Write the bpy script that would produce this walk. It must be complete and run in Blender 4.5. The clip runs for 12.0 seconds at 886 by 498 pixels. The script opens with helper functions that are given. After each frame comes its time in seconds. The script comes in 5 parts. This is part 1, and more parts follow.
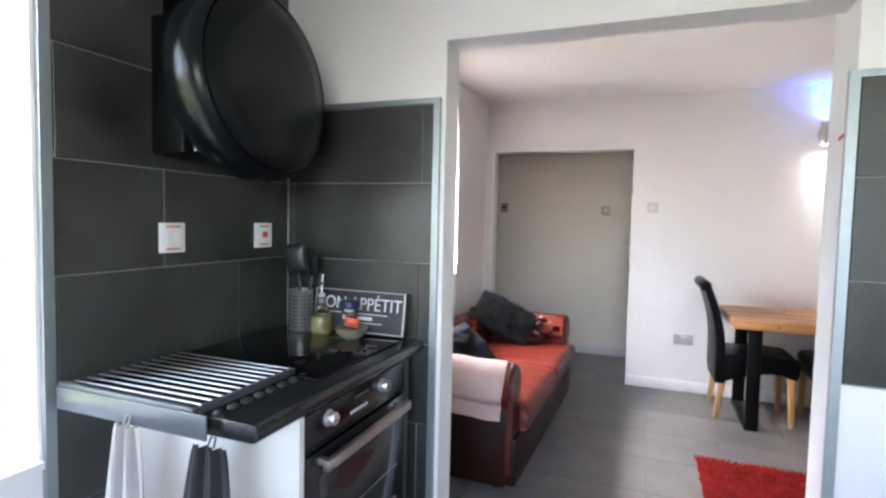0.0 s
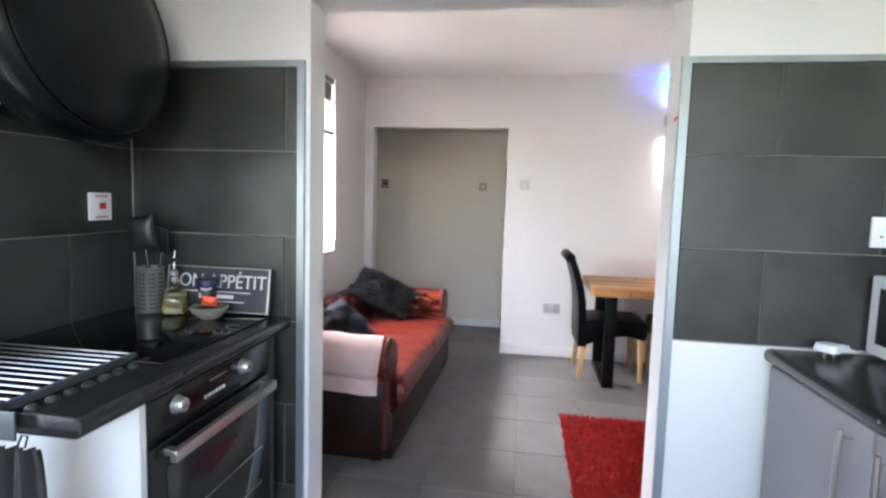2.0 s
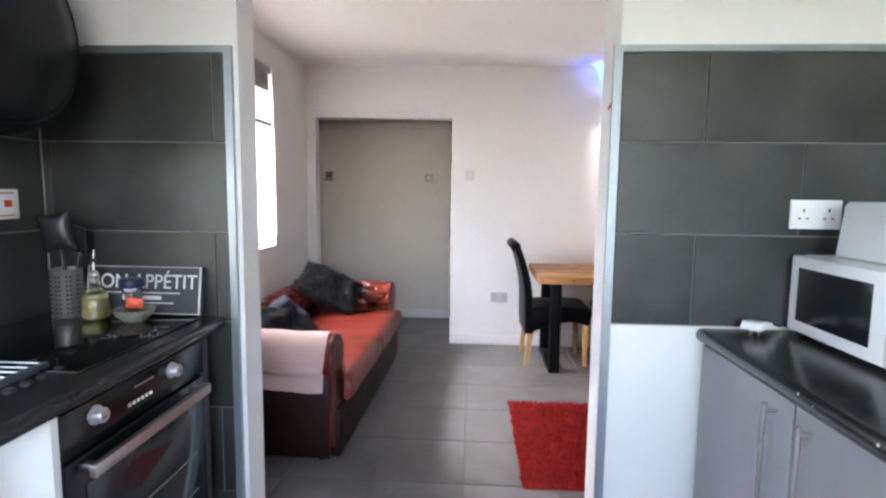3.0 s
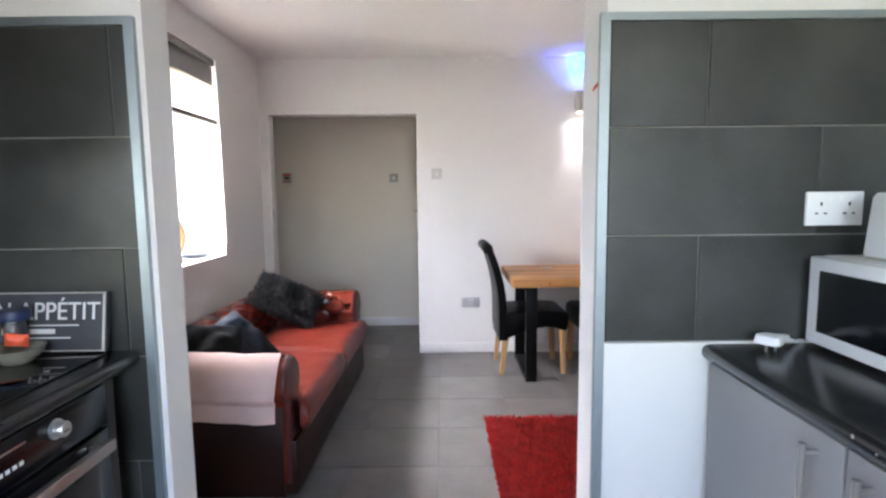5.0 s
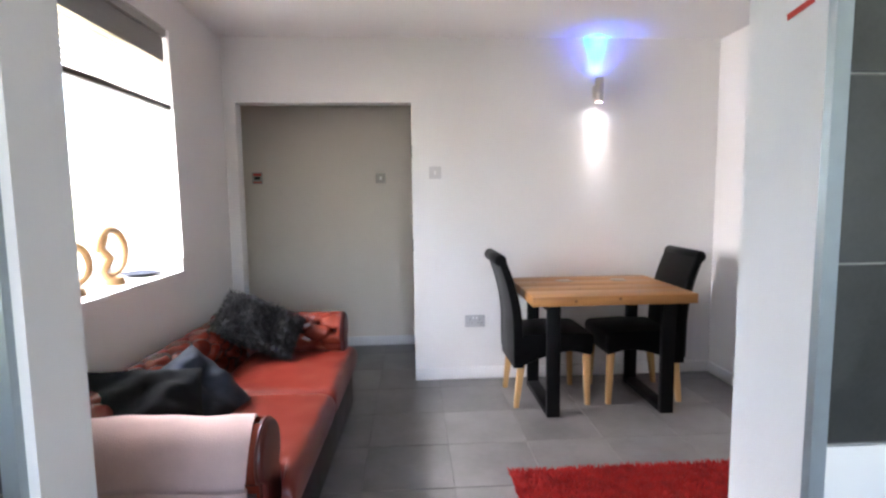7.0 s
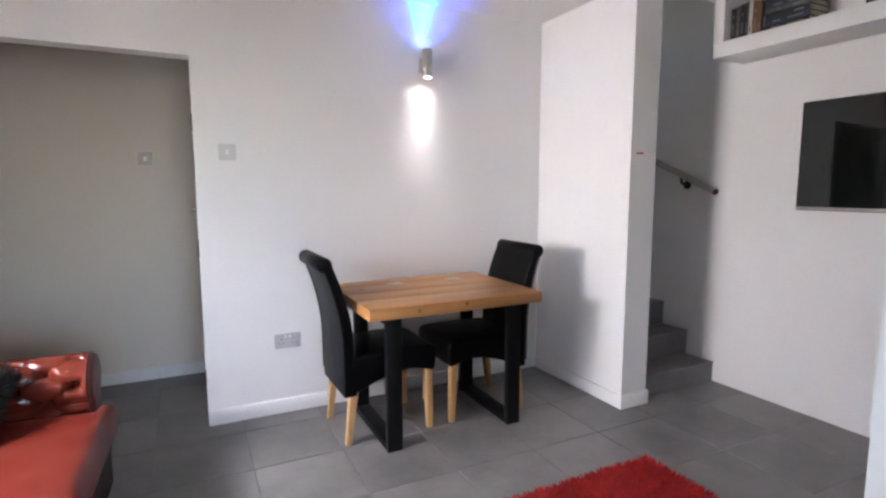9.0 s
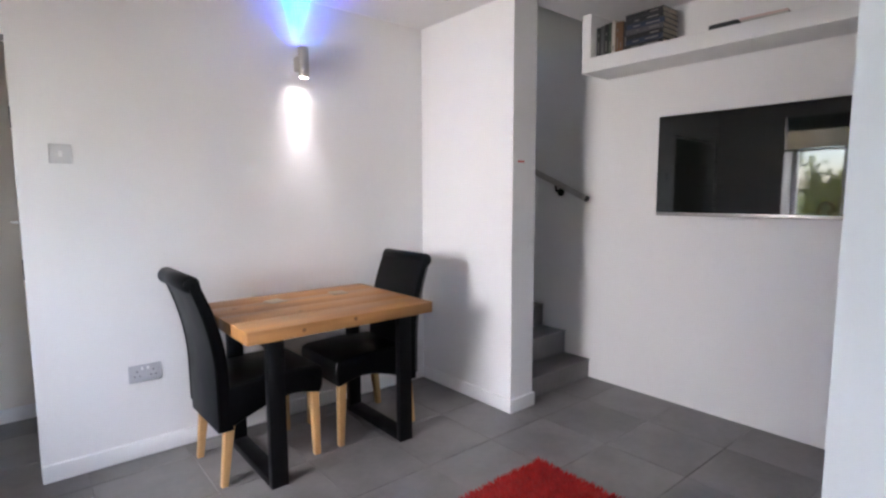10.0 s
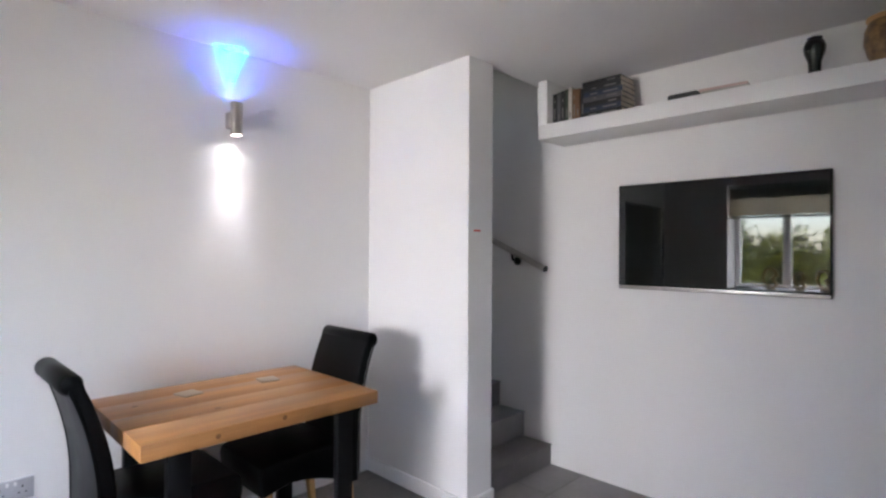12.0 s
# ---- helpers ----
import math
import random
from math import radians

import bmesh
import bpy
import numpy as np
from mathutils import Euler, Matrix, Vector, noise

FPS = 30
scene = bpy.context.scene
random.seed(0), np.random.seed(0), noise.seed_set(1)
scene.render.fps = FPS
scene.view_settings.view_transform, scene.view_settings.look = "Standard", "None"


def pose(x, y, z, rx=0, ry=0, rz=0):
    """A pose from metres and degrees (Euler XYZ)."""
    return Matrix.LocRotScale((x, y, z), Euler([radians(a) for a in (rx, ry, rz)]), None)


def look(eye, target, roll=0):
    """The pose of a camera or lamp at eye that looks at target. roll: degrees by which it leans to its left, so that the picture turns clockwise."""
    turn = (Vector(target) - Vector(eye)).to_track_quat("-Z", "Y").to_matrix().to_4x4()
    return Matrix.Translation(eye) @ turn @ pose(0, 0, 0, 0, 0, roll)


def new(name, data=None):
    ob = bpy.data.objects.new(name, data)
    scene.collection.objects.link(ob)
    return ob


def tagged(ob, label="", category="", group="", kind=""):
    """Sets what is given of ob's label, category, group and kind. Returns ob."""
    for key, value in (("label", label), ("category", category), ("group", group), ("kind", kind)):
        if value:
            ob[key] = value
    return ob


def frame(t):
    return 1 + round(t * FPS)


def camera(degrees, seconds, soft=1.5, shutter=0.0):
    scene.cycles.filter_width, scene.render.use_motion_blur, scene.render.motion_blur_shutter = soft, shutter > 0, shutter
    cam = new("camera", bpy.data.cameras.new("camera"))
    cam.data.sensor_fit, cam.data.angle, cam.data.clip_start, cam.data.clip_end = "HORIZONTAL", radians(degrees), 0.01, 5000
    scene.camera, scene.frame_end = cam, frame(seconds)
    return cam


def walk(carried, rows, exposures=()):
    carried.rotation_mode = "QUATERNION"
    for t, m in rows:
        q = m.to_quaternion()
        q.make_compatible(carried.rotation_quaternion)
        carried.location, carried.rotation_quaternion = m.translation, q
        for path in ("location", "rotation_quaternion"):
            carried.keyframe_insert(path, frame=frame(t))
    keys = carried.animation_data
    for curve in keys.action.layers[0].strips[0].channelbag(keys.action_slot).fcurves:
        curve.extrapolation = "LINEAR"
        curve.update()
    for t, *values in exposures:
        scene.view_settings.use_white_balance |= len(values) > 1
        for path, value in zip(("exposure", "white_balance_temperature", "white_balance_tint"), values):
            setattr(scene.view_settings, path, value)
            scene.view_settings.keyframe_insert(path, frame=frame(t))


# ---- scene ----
cam = camera(80.5, 12.0, soft=2.4)
PATH = [
    (0, (0.528, 0.342, 1.374), (-0.189, 2.206, 1.262), 1.3),
    (0.5, (0.535, 0.34, 1.381), (-0.103, 2.233, 1.274), 1.7),
    (1, (0.546, 0.351, 1.372), (0.029, 2.279, 1.248), 1.9),
    (1.5, (0.558, 0.371, 1.359), (0.153, 2.323, 1.202), 1.9),
    (2, (0.574, 0.384, 1.354), (0.278, 2.354, 1.17), 1.7),
    (2.5, (0.59, 0.4, 1.352), (0.399, 2.381, 1.152), 1.2),
    (3, (0.602, 0.413, 1.35), (0.495, 2.399, 1.139), 0.7),
    (5, (0.613, 0.685, 1.349), (0.619, 2.674, 1.139), -0.6),
    (5.5, (0.602, 0.82, 1.357), (0.561, 2.808, 1.145), -0.8),
    (6, (0.543, 0.978, 1.338), (0.495, 2.967, 1.137), -0.8),
    (6.5, (0.454, 1.135, 1.349), (0.474, 3.125, 1.151), -0.9),
    (8.5, (0.376, 1.809, 1.304), (0.972, 3.705, 1.086), 0.2),
    (9, (0.358, 1.966, 1.324), (1.236, 3.748, 1.088), -0.1),
    (9.5, (0.353, 2.054, 1.328), (1.479, 3.69, 1.089), -0.2),
    (10, (0.369, 2.105, 1.328), (1.645, 3.631, 1.117), -0.2),
    (10.5, (0.42, 2.172, 1.344), (1.745, 3.66, 1.17), -0.3),
    (11, (0.484, 2.269, 1.368), (1.839, 3.735, 1.256), -0.3),
    (11.5, (0.55, 2.308, 1.396), (1.932, 3.754, 1.338), -0.1),
    (12, (0.574, 2.342, 1.403), (1.999, 3.746, 1.41), 0.3),
]
EXPOSURES = [(0, 5.05, 6550, 19), (3, 5.0, 6550, 19), (6.5, 4.85, 6500, 19), (9, 4.75, 6350, 20), (12, 4.7, 6200, 18)]
walk(cam, [(t, look(eye, target, roll)) for t, eye, target, roll in PATH], EXPOSURES)

# ---- world, sun, window light ----
world = bpy.data.worlds.new("sky")
scene.world = world
world.use_nodes = True
wn = world.node_tree
sky = wn.nodes.new("ShaderNodeTexSky")
sky.sky_type, sky.sun_disc = "NISHITA", False
sky.sun_elevation, sky.sun_rotation = radians(48), radians(18)
wn.links.new(sky.outputs[0], wn.nodes["Background"].inputs[0])
wn.nodes["Background"].inputs[1].default_value = 0.12


def lamp(name, kind, energy, colour, m, **more):
    data = bpy.data.lights.new(name, kind)
    data.energy, data.color = energy, colour
    if kind == "AREA":
        data.shape, data.size, data.size_y = "RECTANGLE", more["size"], more["size_y"]
    if kind == "SPOT":
        data.spot_size, data.spot_blend, data.shadow_soft_size = radians(more["cone"]), more["blend"], more["soft"]
    if kind == "SUN":
        data.angle = radians(more["angle"])
    ob = new(name, data)
    ob.matrix_world = m
    return ob


lamp("sun", "SUN", 5.0, (1.0, 0.95, 0.88), look((2, 6, 7), (0, 0, 0)), angle=0.5)
# the sky's light at the living room window and the kitchen window
lamp("sky_light_living", "AREA", 46, (0.97, 0.98, 1.0), look((-2.6, 3.7, 3.25), (0.6, 3.7, 1.0)), size=3.2, size_y=1.3)
lamp("sky_light_kitchen", "AREA", 8.8, (0.97, 0.98, 1.0), look((-1.75, 0.3, 2.75), (0.6, 0.3, 0.9)), size=1.8, size_y=0.9)
# added lamp for low sky and ground bounce, lifts the far walls and ceiling
lamp("horizon_light_living", "AREA", 24, (1.0, 0.96, 0.89), look((-5.0, 2.98, 1.4), (3.6, 3.5, 1.5)), size=1.2, size_y=3.8)
# added lamp outside an unseen south opening, brightens the hob side
lamp("added_light_south", "AREA", 2.6, (0.93, 0.97, 1.0), look((1.3, -2.3, 2.5), (-0.3, 1.0, 1.1)), size=1.6, size_y=1.0)

# ---- materials ----


def mat(name, colour, rough=0.6, metal=0.0, vary=0.12, scale=6.0, fine=60.0, bump=0.1, spread=0.1, dark=None, coat=0.0, island=0.0, clear=0.0, ior=1.5, stretch=(1, 1, 1), glow=None):
    """A surface with stains at one scale, grain at another and a little relief."""
    m = bpy.data.materials.new(name)
    m.use_nodes = True
    nt = m.node_tree
    bs = nt.nodes["Principled BSDF"]
    link = nt.links.new
    tc = nt.nodes.new("ShaderNodeTexCoord")
    mp = nt.nodes.new("ShaderNodeMapping")
    mp.inputs["Scale"].default_value = stretch
    link(tc.outputs["Object"], mp.inputs["Vector"])
    info = nt.nodes.new("ShaderNodeObjectInfo")
    shift = nt.nodes.new("ShaderNodeVectorMath")
    shift.operation = "ADD"
    mul = nt.nodes.new("ShaderNodeVectorMath")
    mul.operation = "SCALE"
    mul.inputs[0].default_value = (17.0, 31.0, 11.0)
    link(info.outputs["Random"], mul.inputs["Scale"])
    link(mp.outputs[0], shift.inputs[0])
    link(mul.outputs[0], shift.inputs[1])
    big = nt.nodes.new("ShaderNodeTexNoise")
    big.inputs["Scale"].default_value, big.inputs["Detail"].default_value = scale, 4
    small = nt.nodes.new("ShaderNodeTexNoise")
    small.inputs["Scale"].default_value, small.inputs["Detail"].default_value = fine, 3
    link(shift.outputs[0], big.inputs["Vector"])
    link(shift.outputs[0], small.inputs["Vector"])
    mix = nt.nodes.new("ShaderNodeMix")
    mix.data_type = "RGBA"
    low = dark or tuple(c * (1 - 2 * vary) for c in colour)
    mix.inputs["A"].default_value = (*low, 1)
    mix.inputs["B"].default_value = (*colour, 1)
    add = nt.nodes.new("ShaderNodeMath")
    add.operation = "MULTIPLY_ADD"
    add.inputs[1].default_value = 0.35
    link(small.outputs["Fac"], add.inputs[0])
    ramp = nt.nodes.new("ShaderNodeMapRange")
    ramp.inputs["From Min"].default_value, ramp.inputs["From Max"].default_value = 0.32, 0.68
    link(big.outputs["Fac"], ramp.inputs["Value"])
    scl = nt.nodes.new("ShaderNodeMath")
    scl.operation = "MULTIPLY"
    scl.inputs[1].default_value = 0.8
    link(ramp.outputs[0], scl.inputs[0])
    link(scl.outputs[0], add.inputs[2])
    link(add.outputs[0], mix.inputs["Factor"])
    out = mix.outputs["Result"]
    if island:
        hsv = nt.nodes.new("ShaderNodeHueSaturation")
        rng = nt.nodes.new("ShaderNodeMapRange")
        rng.inputs["To Min"].default_value, rng.inputs["To Max"].default_value = 1 - island, 1 + island
        link(info.outputs["Random"], rng.inputs["Value"])
        link(rng.outputs[0], hsv.inputs["Value"])
        link(out, hsv.inputs["Color"])
        out = hsv.outputs["Color"]
    link(out, bs.inputs["Base Color"])
    rr = nt.nodes.new("ShaderNodeMapRange")
    rr.inputs["To Min"].default_value, rr.inputs["To Max"].default_value = max(0.0, rough - spread), min(1.0, rough + spread)
    link(big.outputs["Fac"], rr.inputs["Value"])
    link(rr.outputs[0], bs.inputs["Roughness"])
    bs.inputs["Metallic"].default_value = metal
    bs.inputs["IOR"].default_value = ior
    bs.inputs["Coat Weight"].default_value = coat
    bs.inputs["Transmission Weight"].default_value = clear
    if glow:
        bs.inputs["Emission Color"].default_value = (*glow[0], 1)
        bs.inputs["Emission Strength"].default_value = glow[1]
    if bump:
        bp = nt.nodes.new("ShaderNodeBump")
        bp.inputs["Strength"].default_value, bp.inputs["Distance"].default_value = bump, 0.004
        link(small.outputs["Fac"], bp.inputs["Height"])
        link(bp.outputs[0], bs.inputs["Normal"])
    return m


M_WALL = mat("white_wall_paint", (0.80, 0.785, 0.77), 0.75, vary=0.015, scale=2.0, fine=90, bump=0.12)
M_CEIL = mat("ceiling_paint", (0.78, 0.765, 0.755), 0.85, vary=0.015, scale=1.5, fine=70, bump=0.15)
M_TRIM = mat("white_gloss_paint", (0.80, 0.79, 0.78), 0.35, vary=0.02, scale=5, bump=0.03)
M_FLOOR = mat("grey_floor_tile", (0.225, 0.213, 0.206), 0.38, vary=0.24, scale=2.6, fine=30, bump=0.05, spread=0.08, island=0.06)
M_GROUT = mat("floor_grout", (0.20, 0.193, 0.187), 0.9, scale=20)
M_SLATE = mat("slate_wall_tile", (0.054, 0.056, 0.051), 0.38, vary=0.42, scale=3.4, fine=120, bump=0.06, island=0.10)
M_WGROUT = mat("pale_wall_grout", (0.30, 0.295, 0.27), 0.9, scale=25)
M_ALU = mat("brushed_aluminium", (0.33, 0.375, 0.39), 0.42, metal=0.7, vary=0.05, scale=30, fine=200, bump=0.03)
M_STEEL = mat("brushed_steel", (0.55, 0.52, 0.49), 0.33, metal=1.0, vary=0.06, scale=12, fine=220, bump=0.02)
M_CHROME = mat("chrome", (0.75, 0.75, 0.76), 0.10, metal=1.0, vary=0.03, bump=0)
M_BLACKSTEEL = mat("black_powder_coated_steel", (0.005, 0.005, 0.0055), 0.45, ior=1.25, vary=0.1, scale=20, bump=0.05)
M_BLACKGLOSS = mat("black_gloss", (0.004, 0.005, 0.006), 0.20, vary=0.1, bump=0, spread=0.03)
M_BLACKSATIN = mat("black_satin_plastic", (0.013, 0.015, 0.016), 0.38, vary=0.15, bump=0.03)
M_HOOD = mat("black_hood_enamel", (0.004, 0.005, 0.006), 0.24, vary=0.1, bump=0, spread=0.03, ior=1.28)
M_HALL = mat("hall_cream_paint", (0.78, 0.72, 0.635), 0.8, vary=0.02, scale=2, fine=80, bump=0.1)
M_SWITCH = mat("aged_white_plastic", (0.62, 0.61, 0.60), 0.4, vary=0.03, bump=0)
M_GLASSBLACK = mat("black_ceramic_glass", (0.004, 0.004, 0.005), 0.05, vary=0.05, bump=0, spread=0.02)
M_SCREEN = mat("tv_screen_glass", (0.003, 0.004, 0.004), 0.03, vary=0.02, bump=0, spread=0.01, ior=1.62)
M_WORKTOP = mat("black_speckled_laminate", (0.020, 0.021, 0.022), 0.22, spread=0.05, vary=0.30, scale=14, fine=160, bump=0.03)
M_OVENGLASS = mat("oven_door_glass", (0.020, 0.024, 0.026), 0.10, vary=0.1, bump=0, spread=0.03)
M_CREAM = mat("white_melamine", (0.72, 0.71, 0.68), 0.45, vary=0.03, scale=3, bump=0.02)
M_GREY = mat("grey_cabinet_front", (0.23, 0.225, 0.235), 0.45, vary=0.04, scale=3, bump=0.02)
M_PLASTIC = mat("white_plastic", (0.78, 0.78, 0.78), 0.35, vary=0.02, bump=0)
M_DARKSLOT = mat("dark_slot", (0.02, 0.02, 0.02), 0.6, bump=0)
M_REDPRINT = mat("red_print", (0.65, 0.05, 0.03), 0.6, bump=0)
M_OAK = mat("oiled_oak", (0.50, 0.245, 0.080), 0.40, vary=0.3, scale=2.6, fine=26, bump=0.08, dark=(0.26, 0.115, 0.038), island=0.07, stretch=(0.5, 7, 7))
M_OAKLEG = mat("pale_oak_leg", (0.58, 0.34, 0.14), 0.45, vary=0.15, scale=4, fine=40, bump=0.04, stretch=(6, 6, 0.6))
M_FAUX = mat("black_faux_leather", (0.0028, 0.0030, 0.0033), 0.40, spread=0.06, ior=1.20, vary=0.15, scale=9, fine=260, bump=0.12)
M_LEATHER = mat("oxblood_leather", (0.165, 0.027, 0.017), 0.36, vary=0.1, scale=2.5, fine=180, bump=0.06, dark=(0.135, 0.015, 0.009), spread=0.03, ior=1.42)
M_TUFTED = mat("polished_oxblood_leather", (0.190, 0.030, 0.016), 0.22, vary=0.25, scale=5, fine=180, bump=0.05, dark=(0.055, 0.009, 0.006), spread=0.05, ior=1.5)
# sofa leather with the shade of its low sides put into the colour
M_LEATHERDARK = mat("dark_shaded_leather", (0.022, 0.006, 0.004), 0.42, ior=1.33, vary=0.25, scale=6, fine=160, bump=0.12)
# darker copy of the oxblood: arm fronts turned from the window, shade in colour
M_LEATHERFACE = mat("worn_shaded_red_leather", (0.095, 0.014, 0.009), 0.36, vary=0.3, scale=7, fine=160, bump=0.1, spread=0.04)
M_COASTER = mat("frosted_glass_coaster", (0.42, 0.36, 0.29), 0.35, vary=0.08, spread=0.03, bump=0.02)
M_BUTTON = mat("leather_button", (0.05, 0.009, 0.006), 0.35, bump=0.05)
M_FUR = mat("black_fur", (0.012, 0.013, 0.015), 0.45, vary=0.4, scale=40, fine=200, bump=0.3)
M_SATIN = mat("charcoal_satin_cloth", (0.010, 0.012, 0.014), 0.85, ior=1.2, vary=0.2, scale=10, fine=220, bump=0.1)
M_DENIM = mat("grey_blue_velvet", (0.030, 0.040, 0.058), 0.75, ior=1.3, vary=0.45, scale=9, fine=220, bump=0.15)
M_THROW = mat("dusty_pink_fleece", (0.62, 0.44, 0.40), 0.95, vary=0.06, scale=12, fine=240, bump=0.35)
M_RUG = mat("red_shag_pile", (0.50, 0.022, 0.018), 0.9, vary=0.3, scale=18, fine=120, bump=0.2, dark=(0.24, 0.008, 0.007))
M_TOWELG = mat("grey_tea_towel", (0.36, 0.35, 0.34), 0.9, vary=0.1, scale=14, fine=260, bump=0.3)
M_TOWELB = mat("black_tea_towel", (0.022, 0.023, 0.026), 0.9, vary=0.2, scale=14, fine=260, bump=0.3)
M_BLIND = mat("cream_blind_slat", (0.62, 0.58, 0.50), 0.6, vary=0.04, bump=0.02)
_t = M_BLIND.node_tree.nodes.new("ShaderNodeBsdfTranslucent")
_t.inputs[0].default_value = (0.75, 0.70, 0.58, 1)
_m = M_BLIND.node_tree.nodes.new("ShaderNodeMixShader")
_m.inputs[0].default_value = 0.55
M_BLIND.node_tree.links.new(M_BLIND.node_tree.nodes["Principled BSDF"].outputs[0], _m.inputs[1])
M_BLIND.node_tree.links.new(_t.outputs[0], _m.inputs[2])
M_BLIND.node_tree.links.new(_m.outputs[0], M_BLIND.node_tree.nodes["Material Output"].inputs[0])
M_BLINDRAIL = mat("brown_blind_rail", (0.11, 0.09, 0.075), 0.45, bump=0.03)
M_PVC = mat("white_pvc", (0.78, 0.79, 0.80), 0.3, vary=0.02, bump=0)
M_GLASS = mat("clear_glass", (1, 1, 1), 0.0, vary=0, bump=0, spread=0, clear=1.0, ior=1.45)
M_OIL = mat("olive_oil", (0.80, 0.74, 0.34), 0.05, bump=0, clear=0.8, ior=1.46)
M_WOODFIG = mat("carved_pale_wood", (0.55, 0.33, 0.14), 0.5, vary=0.2, scale=12, bump=0.1)
M_SLATEBOARD = mat("dark_sign_board", (0.045, 0.045, 0.055), 0.6, vary=0.3, scale=12, fine=90, bump=0.1)
M_SPINEPRINT = mat("faded_spine_print", (0.20, 0.19, 0.18), 0.6, bump=0)
M_SATINSTEEL = mat("satin_steel", (0.46, 0.455, 0.44), 0.40, metal=0.85, vary=0.04, scale=12, fine=200, bump=0.02)
M_KNOB = mat("satin_knob_metal", (0.50, 0.50, 0.50), 0.40, metal=0.8, vary=0.03, scale=20, bump=0)
M_WHITEPRINT = mat("white_print", (0.75, 0.75, 0.74), 0.6, bump=0)
M_PAPER = mat("book_pages", (0.62, 0.55, 0.44), 0.9, vary=0.1, scale=60, bump=0.2)
M_BOWL = mat("speckled_bowl_glaze", (0.24, 0.23, 0.18), 0.2, vary=0.15, scale=40, bump=0)
M_TRAY = mat("grey_steel_tray", (0.10, 0.115, 0.13), 0.35, metal=0.5, vary=0.08, scale=15, bump=0.02)
M_PINKPRINT = mat("faded_red_print", (0.68, 0.27, 0.22), 0.6, bump=0)
# grey copy of the cream slat: shade on the drawn-up stack, as colour
M_BLINDSTACK = mat("shaded_blind_slat", (0.36, 0.355, 0.345), 0.6, vary=0.05, bump=0)
M_BLUE = mat("blue_lid", (0.012, 0.022, 0.07), 0.4, bump=0)
M_ORANGE = mat("orange_red_plastic", (0.75, 0.10, 0.04), 0.4, bump=0)
M_CERAMIC = mat("pale_glazed_ceramic", (0.46, 0.44, 0.39), 0.2, vary=0.08, scale=30, bump=0)
M_BLACKVASE = mat("black_glazed_vase", (0.012, 0.017, 0.017), 0.12, bump=0)
M_URN = mat("brown_patterned_urn", (0.34, 0.20, 0.08), 0.35, vary=0.4, scale=28, fine=90, bump=0.2, dark=(0.06, 0.035, 0.02))
M_GRASS = mat("grass", (0.13, 0.16, 0.05), 0.9, vary=0.3, scale=0.8, fine=30, bump=0.3)
M_LEAF = mat("leaves", (0.26, 0.27, 0.05), 0.6, vary=0.35, scale=2, fine=20, bump=0)
M_BARK = mat("bark", (0.12, 0.09, 0.06), 0.9, vary=0.3, scale=6, bump=0.5)
M_BULBW = mat("white_lamp_lens", (1, 1, 1), 0.3, bump=0, glow=((1.0, 0.97, 0.92), 3.0))
M_BULBB = mat("blue_lamp_lens", (0.1, 0.3, 1), 0.3, bump=0, glow=((0.05, 0.35, 1.0), 3.0))

# ---- mesh builders ----


def b_box(bm, x0, x1, y0, y1, z0, z1, bevel=0.0, seg=2):
    made = bmesh.ops.create_cube(bm, size=1.0, matrix=Matrix.LocRotScale(((x0 + x1) / 2, (y0 + y1) / 2, (z0 + z1) / 2), None, (x1 - x0, y1 - y0, z1 - z0)))
    if bevel:
        edges = list({e for v in made["verts"] for e in v.link_edges})
        bmesh.ops.bevel(bm, geom=edges, offset=bevel, segments=seg, profile=0.5, affect="EDGES")
    return bm


def box(*dims, bevel=0.0, seg=2):
    return b_box(bmesh.new(), *dims, bevel=bevel, seg=seg)


def b_tube(bm, points, radius, seg=12, cap=True):
    """A round bar along a line of points; radius is one number or one for each point."""
    pts = [Vector(p) for p in points]
    radii = radius if isinstance(radius, (list, tuple)) else [radius] * len(pts)
    rings, side = [], None
    for i, p in enumerate(pts):
        way = (pts[min(i + 1, len(pts) - 1)] - pts[max(i - 1, 0)]).normalized()
        if side is None:
            side = way.orthogonal().normalized()
        side = (side - way * side.dot(way)).normalized()
        up = way.cross(side)
        rings.append([bm.verts.new(p + radii[i] * (math.cos(a) * side + math.sin(a) * up)) for a in (2 * math.pi * k / seg for k in range(seg))])
    for a, b in zip(rings, rings[1:]):
        for k in range(seg):
            bm.faces.new((a[k], a[(k + 1) % seg], b[(k + 1) % seg], b[k]))
    if cap:
        bm.faces.new(rings[0][::-1])
        bm.faces.new(rings[-1])
    return bm


def tube(points, radius, seg=12, cap=True):
    return b_tube(bmesh.new(), points, radius, seg, cap)


def lathe(profile, seg=32, m=None, loop=False):
    """A turned shape: radius and height pairs, from the bottom to the top."""
    bm = bmesh.new()
    rings = [[bm.verts.new((r * math.cos(2 * math.pi * k / seg), r * math.sin(2 * math.pi * k / seg), z)) for k in range(seg)] for r, z in profile]
    for a, b in zip(rings, rings[1:]):
        for k in range(seg):
            bm.faces.new((a[k], a[(k + 1) % seg], b[(k + 1) % seg], b[k]))
    if loop:
        for k in range(seg):
            bm.faces.new((rings[-1][k], rings[-1][(k + 1) % seg], rings[0][(k + 1) % seg], rings[0][k]))
    else:
        bm.faces.new(rings[0][::-1])
        bm.faces.new(rings[-1])
    if m is not None:
        bm.transform(m)
    return bm


